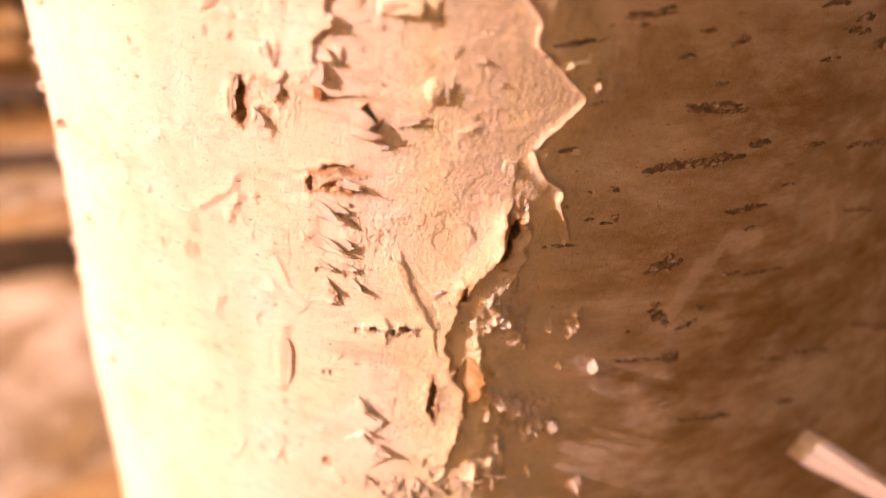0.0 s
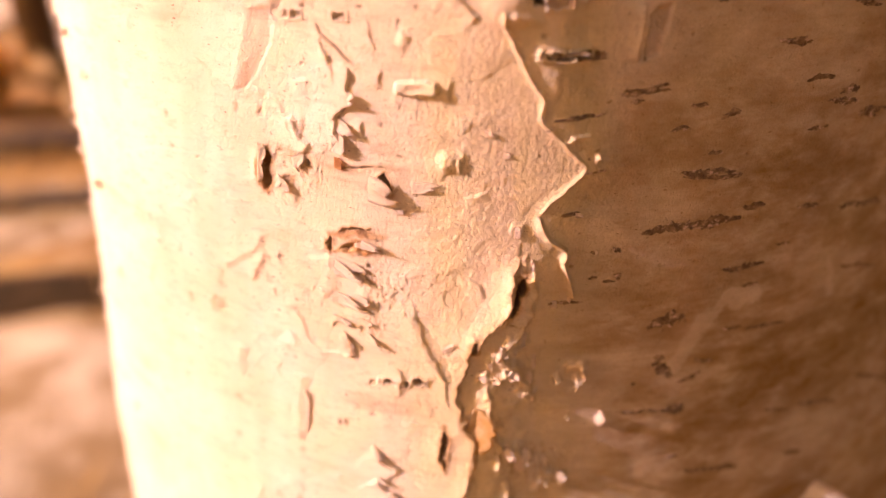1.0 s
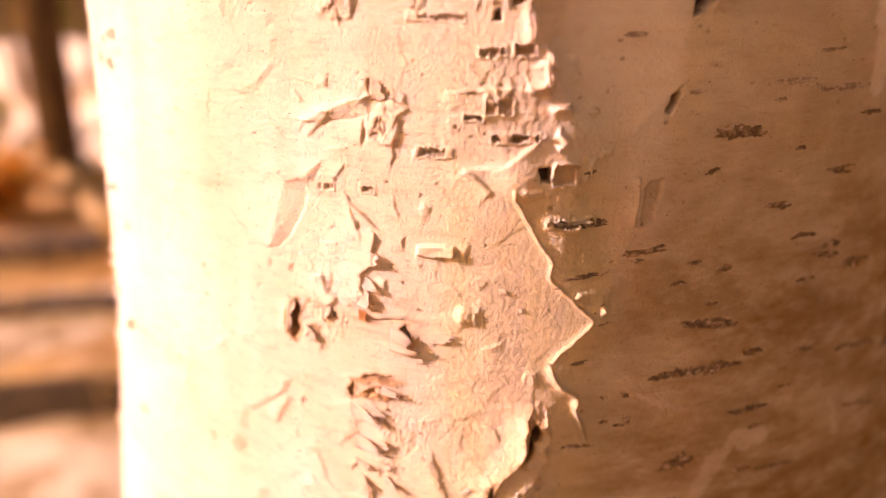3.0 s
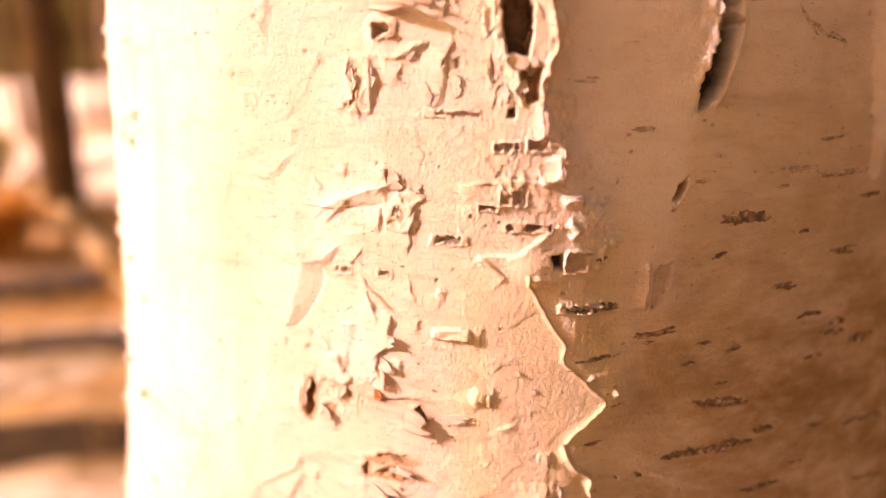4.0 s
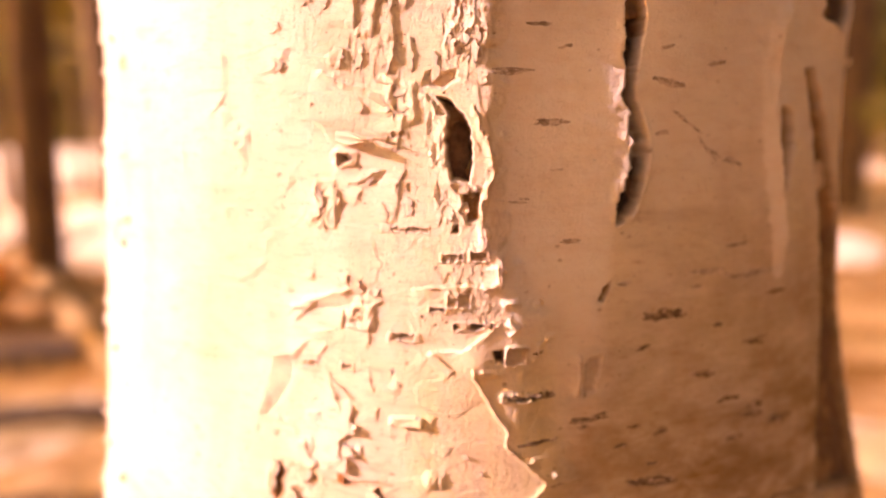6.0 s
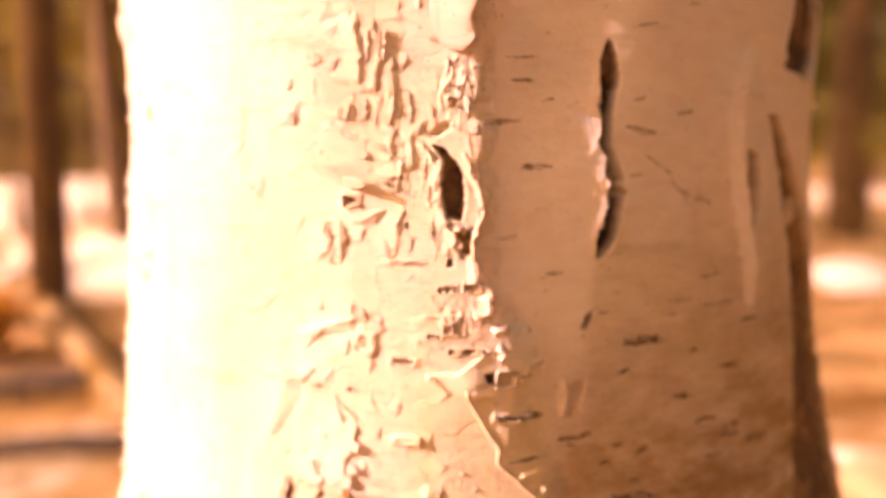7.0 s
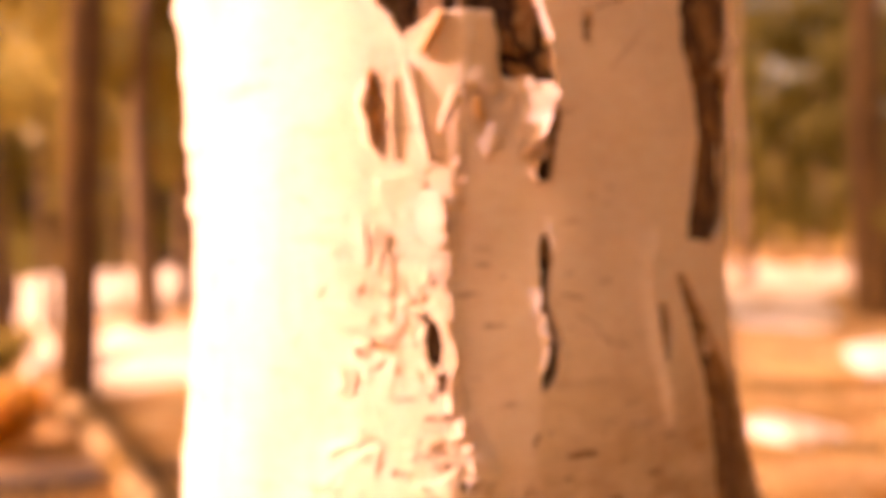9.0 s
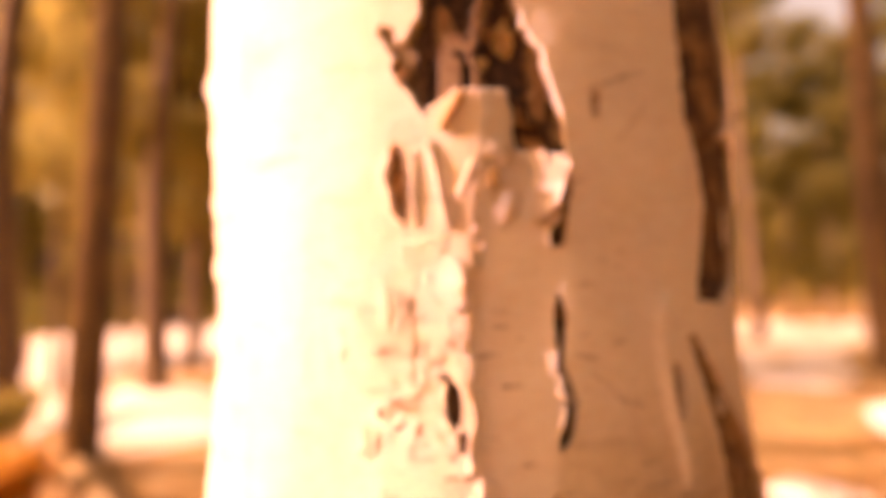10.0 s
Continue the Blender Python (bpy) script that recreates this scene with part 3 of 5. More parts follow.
facet([(-14.9, 26.7), (-17.2, 25.3), (-18.8, 24.3)], [(-13.3, 26.6), (-14.0, 25.1), (-15.3, 24.4)], 0.7)
facet([(-23.3, 22.1), (-23.2, 19.6), (-23.4, 17.0)], [(-22.3, 22.1), (-21.5, 19.6), (-22.7, 17.0)], 0.5)
facet([(-11.3, 25.5), (-11.5, 20.6), (-12.4, 17.7)], [(-10.3, 24.7), (-10.4, 20.6), (-11.0, 17.7)], 0.6)
facet([(-47.3, 48.6), (-47.4, 40.8)], [(-46.1, 48.5), (-45.5, 40.7)], 0.35)
facet([(-32.4, 48.0), (-33.6, 46.2), (-36.1, 43.6)], [(-30.9, 48.4), (-31.9, 45.6), (-34.3, 43.4)], 0.5)
facet([(-23.7, 46.4), (-23.5, 44.5)], [(-22.3, 46.3), (-22.4, 44.5)], 0.5)
# thin creases and torn edges of the outer sheet
crack([(-25.4, -10.2), (-24.1, -12.2), (-21.9, -14.1), (-18.4, -17.0)], 0.5, 0.35, rim=0.12, dark=0.1, tan=0.5, ragged=0.15, wall=0.2, ends=0.2)
crack([(-24.2, -32.8), (-19.8, -32.2), (-15.0, -31.7), (-12.3, -31.8)], 0.4, 0.4, rim=0.12, dark=0.25, tan=0.5, ragged=0.15, wall=0.2)
lip([(-20.6, -15.9), (-20.4, -18.8), (-20.9, -20.7), (-20.8, -22.7), (-22.3, -24.4), (-22.8, -26.5), (-21.8, -29.4)], 0.55, 3.0, ragged=0.6, drop=0.3, ends=0.1)
lip([(-32.7, -58.3), (-31.7, -61.6), (-30.0, -65.7), (-27.2, -67.9), (-19.6, -66.2)], 0.28, 2.0, ragged=0.3, drop=0.35)
lip([(-37.6, -45.5), (-38.9, -49.0), (-42.8, -51.6), (-47.8, -54.7)], 0.35, 2.5, ragged=0.3, drop=1.2)
lip([(-37.7, -49.3), (-39.2, -52.4), (-41.4, -56.4)], 0.3, 2.0, ragged=0.4, drop=0.8)
lip([(-34.2, -21.8), (-32.3, -23.8), (-31.6, -24.7)], 0.25, 1.5, ragged=0.2, drop=0.5)
lip([(-30.3, -24.5), (-29.5, -27.7), (-27.6, -29.8)], 0.5, 2.0, ragged=0.4, drop=0.6)
lip([(-5.4, -5.5), (-0.5, -9.3)], 0.5, 1.2, ragged=0.2, drop=0.5)
lip([(-27.5, 43.7), (-22.2, 42.2), (-16.0, 40.4), (-13.0, 39.5)], 0.45, 1.6, ragged=0.3, drop=0.6)
lip([(-12.2, 43.1), (-12.6, 39.5), (-13.0, 36.3)], 0.6, 2.0, ragged=0.3, drop=1.0)
lip([(-9.0, 42.6), (-8.3, 38.6), (-8.6, 34.0)], 0.6, 2.0, ragged=0.4, drop=1.0)
# splits with torn sides
crack([(-35.6, -30.5), (-36.2, -33.9), (-36.0, -37.3), (-35.7, -39.1)], 2.3, 1.0, rim=0.5, tan=1.0, dark=0.42, ragged=0.4, rough=0.5)
crack([(-37.4, -32.1), (-37.7, -35.1), (-37.0, -38.0)], 0.8, 0.5, rim=0.35, tan=0.9, dark=0.2)
crack([(-28.7, -31.3), (-27.8, -33.1)], 1.0, 0.8, rim=0.3, tan=0.8, dark=0.55)
crack([(-33.5, -36.1), (-31.1, -35.7)], 1.2, 0.5, rim=0.3, tan=0.8, dark=0.3)
crack([(-25.0, -43.9), (-24.5, -45.7), (-24.5, -47.6)], 1.3, 1.0, rim=0.4, tan=0.9, dark=0.5)
crack([(-14.3, -31.9), (-14.7, -33.8), (-13.6, -35.8)], 1.4, 1.4, rim=0.4, tan=0.7, dark=0.6, ragged=0.5)
crack([(-4.0, -79.6), (-4.1, -83.4), (-4.5, -86.1), (-4.0, -90.0)], 1.9, 1.6, rim=0.6, tan=0.9, dark=0.6)
crack([(-26.9, 25.0), (-27.4, 22.1), (-25.4, 20.4), (-26.1, 17.6), (-28.9, 16.7)], 0.8, 0.7, rim=0.3, tan=0.95, dark=0.25, ragged=0.6, ends=0.1)
crack([(-25.3, 23.4), (-25.4, 19.6), (-25.3, 17.4)], 0.6, 0.6, rim=0.25, tan=0.9, dark=0.2, ragged=0.6, ends=0.1)
crack([(-23.5, 28.8), (-22.0, 28.3), (-19.9, 28.6), (-19.0, 28.9)], 1.7, 1.2, rim=0.5, tan=0.9, dark=0.5, ragged=0.6)
crack([(-20.5, 8.4), (-20.7, 4.7)], 0.9, 0.8, rim=0.4, tan=0.9, dark=0.2, ragged=0.5)
crack([(-18.7, 1.9), (-20.2, -0.3)], 0.9, 0.8, rim=0.4, tan=0.9, dark=0.3, ragged=0.5)
hollow([(-4.3, 39.7), (-3, 37.7), (-2.1, 35.9), (-2.6, 33.1), (-2.4, 28.5), (-1.5, 25), (2.1, 24.7), (2.8, 29.5), (2.1, 34.1), (0.9, 36.4), (-1.6, 38.8)], 4.6, 1.2, dark=0.85, ragged=0.3)
hollow([(0.7, 23.5), (4.0, 23.2), (3.8, 18.4), (1.8, 17.6), (1.1, 19.6), (0.5, 21.5)], 2.4, 0.5, dark=0.35, ragged=0.3)
hollow([(-1.3, 17.4), (0.3, 17.6), (0.3, 16.1), (-1.2, 15.9)], 1.8, 0.3, dark=0.6, ragged=0.25)
hollow([(-6.1, 43.6), (-0.8, 44.1), (-0.1, 42.2), (-3.2, 40.6), (-7.1, 41.1)], 0.8, 0.4, dark=0.0, ragged=0.3, tan=0.25)
lip([(-6.9, 40.2), (-4.2, 37.9), (-2.4, 35.9), (-2.6, 32.7), (-2.4, 28.1), (-1.9, 24.3), (0.4, 21.8), (1.1, 18.0)], 0.6, 1.6, ragged=0.9, drop=0.3, ends=0.04)
lip([(2.8, 37.7), (3.8, 35.0), (5.1, 31.8), (6.3, 28.4), (5.8, 24.9), (4.4, 22.2), (3.9, 17.8), (4.9, 14.4)], 0.6, 0.6, ragged=0.8, drop=0.3, tan=0.4, ends=0.04)
hollow([(31.8, 51.8), (31.1, 47.3), (32.0, 43.5), (30.9, 40.1), (32.6, 37.2), (32.5, 32.9), (33.8, 31.5), (32.9, 29.6), (33.3, 26.9), (32.2, 23.8), (30.5, 20.1), (31.0, 16.4), (32.7, 16.9), (35.3, 19.8), (36.8, 24.7), (37.3, 29.6), (36.8, 33.4), (35.1, 37.2), (33.7, 40.2), (34.0, 43.7), (34.9, 47.4), (35.1, 51.9), (35.2, 53.7), (31.9, 53.6)], 3.6, 0.0, dark=1.0, ragged=0.25, tan=0.0)
lip([(32.3, 57), (31.5, 51.8), (30.8, 47.3), (31.8, 43.5), (30.7, 40.1), (32.4, 37.2), (32.3, 32.9), (33.6, 31.5), (32.7, 29.6), (33.1, 26.9), (32.0, 23.8), (30.2, 20.1), (30.7, 16.4)], 0.65, 1.5, ragged=0.8, drop=0.3, ends=0.16)
lip([(33.7, 16.6), (35.8, 20.3), (37.1, 24.7), (37.7, 29.6), (37.1, 33.4), (35.3, 38.1)], 0.45, 0.5, ragged=0.3, drop=0.4, ends=0.1)
hollow([(28.2, 5.2), (30.4, 6.9), (29.6, 3.9), (28.5, 2.1), (27.4, 2.7)], 1.4, 0.4, dark=0.45, ragged=0.5)
hollow([(24.6, -10.3), (25.7, -7.8), (28.6, -7.6), (27.8, -10.5), (27.0, -14.7), (24.8, -15.6)], 0.7, 0.2, dark=0.1, ragged=0.4, tan=0.2)
lip([(23.9, -7.4), (23.6, -11.3), (23.4, -15.5)], 0.6, 1.2, ragged=0.3, drop=0.4, ends=0.1)
# right flank
lip([(76.2, 59.8), (70.8, 54.0), (69.2, 46.7), (69.2, 36.9), (70.9, 26.9), (72.4, 18.0), (74.4, 6.2)], 1.9, 4.0, ragged=0.5, drop=1.0, ends=0.12)
hollow([(73.0, 39.1), (77.8, 38.1), (78.7, 30.5), (76.5, 21.6), (73.0, 21.5), (72.9, 30.6)], 2.2, 0.3, dark=0.5, ragged=0.5, tan=0.6)
# furrow kept shallow; near-black colour stands in for its depth and shade
hollow([(82, 47), (88, 30), (92, 15), (93, -4), (91, -25), (88, -48), (118, -58), (124, -30), (124, -4), (116, 11), (100, 29), (87, 47)], 3.0, 0.5, dark=0.8, ragged=0.6)
hollow([(85.7, 185), (85, 146), (86.2, 130.6), (86.5, 116.4), (91.8, 108), (106, 110), (122, 122), (132, 140), (132, 185)], 3.0, 0.4, dark=1.0, ragged=0.8)
hollow([(90, 111), (93, 104), (97, 90), (94, 78), (89, 58), (106, 56), (126, 66), (134, 85), (132, 112), (112, 116)], 3.0, 0.4, dark=1.0, ragged=0.7)
hollow([(6.3, -5.0), (8.4, -5.0), (8.6, -7.7), (6.7, -7.5)], 2.4, 0.2, dark=0.9, ragged=0.2)
lip([(-5.8, -5.9), (1.3, -5.3), (6.8, -0.6)], 0.5, 1.4, ragged=0.3, drop=0.4)
knob(5.6, -9.3, 2.6, 0.9, 0.5, rough=0.2)
crust(11.2, -13.9, 3.8, 1.1, 0.4, tan=0.2, cell=0.8)
lip([(15.3, -4.2), (15.4, -6), (14.8, -8)], 1.0, 0.7, ragged=0.7, drop=0.4, ends=0.1)
# lit knobs past the torn edge
knob(16.0, -71.3, 0.6, 1.3, 1.6)
knob(19.5, -72.4, 0.7, 1.6, 2.0)
knob(18.3, -80.1, 0.6, 0.6, 1.6)
knob(24.8, -80.7, 0.9, 1.0, 2.4)
knob(9.8, -48.2, 0.5, 0.9, 0.8)
knob(18.7, -29.3, 0.4, 0.8, 1.3)
knob(14.3, -26.3, 1.6, 0.4, 0.8)
knob(-4.6, -29.9, 1.6, 1.7, 0.85, rough=0.2)
knob(-2.6, -30.2, 0.5, 1.1, 0.6)
knob(4.8, -105.1, 0.5, 1.2, 1.3)
knob(6.9, -104.3, 0.5, 1.3, 1.5)
knob(13.8, -104.5, 0.5, 1.0, 1.7)
knob(14.7, -94.6, 0.9, 1.0, 1.8)
knob(7.6, -96.5, 0.8, 1.3, 1.2)
knob(11.8, -89.1, 0.9, 1.2, 1.4)
knob(23.4, -109.2, 1.4, 1.0, 2.6)
knob(9.0, -85.1, 1.2, 0.8, 1.0)
knob(17.2, -3.3, 1.3, 0.7, 1.1, rough=0.4)
knob(9.7, 3.5, 1.9, 0.35, 0.9)
knob(14.9, 2.9, 0.4, 0.4, 1.0)
knob(7.6, 7.4, 0.6, 1.6, 0.7)
# paler bare spots; the first line paints the flank ridge lighter, as if better lit
pale([(74.2, 59.8), (68.8, 54), (67.2, 46.7), (67.2, 36.9), (68.9, 26.9), (70.4, 18), (72.4, 6.2)], 4.4, 1.0)
pale([(52.9, -57.1), (46.8, -57.5), (44.5, -60.3), (41.6, -63.2), (40.2, -68.1), (38.4, -70.7)], 3.2, 0.4)
pale([(47.4, -57.6), (52.5, -58.1)], 4.5, 0.5)
pale([(71.2, -55.4), (74.1, -62.1)], 1.8, 0.35)
pale([(52.0, -113.6), (57.3, -122.9)], 2.5, 0.3)
hollow([(30.9, 52), (31.2, 55.5), (32.6, 60.2), (34.2, 59.5), (35.4, 55.5), (35.4, 51), (34, 49), (31.6, 49)], 2.4, 0.2, dark=0.8, ragged=0.25)
# small tears, flecks and pits all over the weathered side
rnd = np.random.RandomState(21)
for k in range(150):
    u, v = -78 + 80 * rnd.rand(), -112 + 215 * rnd.rand()
    a, ln = rnd.choice((-90, -75, -20, -110)) + 25 * rnd.randn(), 1.2 + 3.5 * rnd.rand() ** 2
    bend = 0.5 * rnd.randn()
    p = [(u, v), (u + ln * math.cos(radians(a)) + bend, v + ln * math.sin(radians(a))), (u + 2 * ln * math.cos(radians(a)), v + 2 * ln * math.sin(radians(a)))]
    lip(p, 0.12 + 0.26 * rnd.rand() * (0.85 if u < -30 else 1), 1.2 + rnd.rand(), 0.4, 0.3, 0, 0.4)
for k in range(260):
    u, v = -80 + 150 * rnd.rand(), -112 + 240 * rnd.rand()
    pit(u, v, 0.18 + 0.25 * rnd.rand(), 0.15 + 0.2 * rnd.rand(), 0.25, 0.04, 0.4, 0.3, 0, 0.15)
# crumbling patches and the broken hollow
crust(7.4, -67, 4.8, 5.8, 0.34, tan=0.2, cell=1.9)
lip([(6.9, -46.5), (6.4, -50.5), (6.1, -54.3), (3.7, -58.5), (0.4, -62.5)], 0.6, 2.0, ragged=0.4, drop=0.3, ends=0.1)
lip(EDGE_LOW[4:], 0.9, 0.4, ragged=0.26, drop=0.3, tan=0.2, ends=0.05)
crust(-15.4, -52.9, 5.5, 4.1, 0.14, tan=0.6)
crust(-18.4, -60.5, 4.8, 2.9, 0.12, tan=0.5)
crust(-31.1, -33.8, 6.4, 4.6, 0.12, tan=0.5)
crust(-8.7, -106.8, 13.2, 3.6, 0.18)
crust(12.3, -91.5, 7.8, 6.7, 0.16)
crust(-5.4, -50.4, 4.9, 2.2, 0.06, tan=0.3)
crust(0.3, 2.7, 6.1, 4.8, 0.07, tan=0.2, cell=1.6)
crust(-19.1, 1.5, 4.5, 3.6, 0.1)
crust(-17, 45.8, 9, 7, 0.10, tan=0.5)
crust(-0.3, 45.7, 4.9, 5.9, 0.13, tan=0.4, cell=1.3)
crust(-11, 39.5, 3.9, 5.9, 0.12, tan=0.5)
crust(2, 9.5, 6.2, 4.4, 0.14, tan=0.25, cell=1.5)
crust(-3.1, 21, 2.4, 5.8, 0.14, tan=0.2, cell=1.0)
crust(-3.9, 32.2, 2.1, 9.1, 0.2, tan=0.15, cell=0.9)
crust(0.5, 50.3, 4.8, 7.2, 0.34, tan=0.6)
crust(-29.5, 53.2, 7.7, 6.4, 0.09, tan=0.4)
crust(-12.3, 106.6, 10.1, 10.1, 0.22, tan=0.6)
swell(8, 48, 9, 48, 0.9)
swell(29, 70, 8, 13, -0.8)
# lumps on the sunny flank
for v, h in ((147, 3.2), (124, 1.2), (100, 2.0), (73, 2.4), (50, 1.2), (33, 1.4), (8, 1.2), (-22, 1.5), (-48, 1.2), (-70, 1.5)):
    swell(-128 + v / 40, v, 7, 3 + 0.6 * h, 0.7 * h)
swell(128, -120, 50, 75, 16)
swell(118, -160, 26, 36, 9)
swell(134, 5, 12, 35, -1)
swell(-128, 20, 18, 50, -4)
swell(124, 115, 24, 45, 4)
swell(137.5, 42.3, 26.4, 100.8, -1)
hollow([(-5.7, 156.8), (-7.9, 143.9), (-13.1, 136.8), (-18.7, 144.1), (-20.7, 142.3), (-15.3, 127.4), (-6.7, 113.8), (0.8, 121.3), (19.4, 121.3), (19.7, 104.5), (30.1, 101.6), (34.4, 91.1), (38.7, 104.7), (36, 114), (31.3, 133.5), (24.5, 142.7), (21.5, 155.7)], 6.5, 4.0)


def height(u, v):
    """The relief of the bark at places on it, in mm."""
    u, v = np.asarray(u, float), np.asarray(v, float)
    i, j = np.clip(np.searchsorted(GU, u) - 1, 0, len(GU) - 2), np.clip(np.searchsorted(GV, v) - 1, 0, len(GV) - 2)
    fu, fv = (u - GU[i]) / (GU[i + 1] - GU[i]), (v - GV[j]) / (GV[j + 1] - GV[j])
    return (HF[j, i] * (1 - fu) + HF[j, i + 1] * fu) * (1 - fv) + (HF[j + 1, i] * (1 - fu) + HF[j + 1, i + 1] * fu) * fv


def grid_mesh(name, P, material, wrap=False, closed_sheet=None):
    """A mesh of a grid of places (rows, columns, 3); closed_sheet: the grid of its other side."""
    r, c = P.shape[:2]
    co = P.reshape(-1, 3)
    idx = np.arange(r * c).reshape(r, c)
    nxt = np.roll(idx, -1, 1) if wrap else idx[:, 1:]
    cur = idx if wrap else idx[:, :-1]
    quads = [np.stack([cur[:-1], nxt[:-1], nxt[1:], cur[1:]], -1).reshape(-1, 4)]
    if closed_sheet is not None:
        n = r * c
        co = np.concatenate([co, closed_sheet.reshape(-1, 3)])
        quads.append(quads[0][:, ::-1] + n)
        ring = np.concatenate([idx[0, :-1], idx[:-1, -1], idx[-1, :0:-1], idx[:0:-1, 0]])
        after = np.roll(ring, -1)
        quads.append(np.stack([after, ring, ring + n, after + n], -1))
    quads = np.concatenate(quads)
    me = bpy.data.meshes.new(name)
    me.vertices.add(len(co))
    me.vertices.foreach_set("co", co.astype(np.float32).ravel())
    me.loops.add(quads.size)
    me.loops.foreach_set("vertex_index", quads.astype(np.int32).ravel())
    me.polygons.add(len(quads))
    me.polygons.foreach_set("loop_start", np.arange(0, quads.size, 4, dtype=np.int32))
    me.update(calc_edges=True)
    me.polygons.foreach_set("use_smooth", np.ones(len(quads), bool))
    me.materials.append(material)
    me.update()
    return me


birch = tagged(new("birch_tree"), "cream and pink birch with split, peeling papery bark", "tree")
birch.empty_display_size = 0.1


def build_trunk():
    P = on_bark(GU[None, :-1] + 0 * GV[:, None], GV[:, None] + 0 * GU[None, :-1], HF[:, :-1])
    me = grid_mesh("trunk", P, BARK, wrap=True)
    # brown mottling that also paints in the shade of the right side
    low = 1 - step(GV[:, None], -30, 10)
    shade_stain = (0.8 + 0.2 * vnoise(GU[None] + 0 * GV[:, None], GV[:, None] + 0 * GU[None], 18, 12, 51, 3)) * (
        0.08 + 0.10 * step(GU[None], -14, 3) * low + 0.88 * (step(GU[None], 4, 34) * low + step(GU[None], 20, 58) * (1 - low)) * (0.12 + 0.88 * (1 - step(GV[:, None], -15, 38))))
    shade_stain = shade_stain * (1 - 0.75 * PALE)
    # whiter papery strip between the two long splits; its paint also brightens the shade
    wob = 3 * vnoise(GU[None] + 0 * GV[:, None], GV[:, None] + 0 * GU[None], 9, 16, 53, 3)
    shade_lift = step(GU[None] + wob, 6, 11) * step(32 - GU[None] - 0.6 * wob, 0, 4) * step(GV[:, None] + 3 * wob, -25, 15)
    # the upper right is painted paler too, to lift its shaded tone
    shade_lift = np.maximum(shade_lift, step(GU[None] + wob, 6, 11) * step(GV[:, None] + 3 * wob, 12, 45))
    shade_lift = np.maximum(shade_lift, PALE)
    # a golden tan along the torn edge
    gold = 0.75 * step(GU[None], -16, -1) * (1 - step(GU[None], 16, 24)) * (1 - step(GV[:, None], -14, 2))
    # tears on the sunlit side painted less brown and dark, for the strong light
    sunlit_pale = 1 - 0.6 * step(-GU[None], 4, 14) * step(GV[:, None], -30, -22)
    for key, values in (("shade_lift", shade_lift), ("tan", TANNED * sunlit_pale), ("dark", DARK * sunlit_pale ** 0.6), ("shade_stain", shade_stain), ("gold", gold)):
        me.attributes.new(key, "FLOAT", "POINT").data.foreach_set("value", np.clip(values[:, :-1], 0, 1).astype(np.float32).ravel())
    ob = new("trunk", me)
    ob.parent = birch
    return ob


trunk = build_trunk()


def flake(u, v, length, width, way, lift, curl=0.5, jag=0.25, material=None, label="", roll=0.0):
    """A torn sheet of bark: its root, width wide, is at (u, v); it reaches length mm towards way (degrees, 0 to the right, 90 up) and lifts off."""
    n, w = 12, 9
    rnd = np.random.RandomState(int(abs(u * 31 + v * 17)) % 9999)
    k, x = np.linspace(0, 1, n)[:, None], np.linspace(-0.5, 0.5, w)[None]
    tips = 1 + jag * np.convolve(rnd.rand(w + 2) * 2 - 1, [0.25, 0.5, 0.25], "valid")[None]
    run = k * length * tips
    turn = curl * k * math.pi
    along = run * np.where(turn > 0.01, np.sin(np.maximum(turn, 0.01)) / np.maximum(turn, 0.01), 1)
    sides = (1 + 0.35 * (np.convolve(rnd.rand(n + 2), [0.3, 0.4, 0.3], "valid")[:, None] - 0.5)) * np.sqrt(np.clip(1 - (0.96 * k) ** (4 - 2.5 * jag if jag >= 0.2 else 10), 0.02, 1))
    skew = (rnd.rand() - 0.5) * 0.5 * width * k
    across = x * width * sides + skew
    c, s = math.cos(radians(way)), math.sin(radians(way))
    uu, vv = u + along * c - across * s, v + along * s + across * c
    base = height(np.full(n, u) + along[:, w // 2] * c, np.full(n, v) + along[:, w // 2] * s)[:, None]
    base = np.minimum(base, base[0] + 0.6) * (1 - k) + base[0] * k
    rise = lift * k ** 1.4 * (1 + 0.25 * np.sin(x * 7 + rnd.rand() * 6)) + roll * (2 * x) ** 2 * k ** 0.5
    hh = base + 0.05 + rise
    hh[0] = base[0] - 0.25
    thick = 0.10 + 0.10 * (1 - k) + 0 * x
    me = grid_mesh("bark_flake", on_bark(uu, vv, hh), material or SHEET, closed_sheet=on_bark(uu, vv, hh - thick))
    ob = new("bark_flake", me)
    ob.parent = birch
    if label:
        ob["label"] = label
    return ob


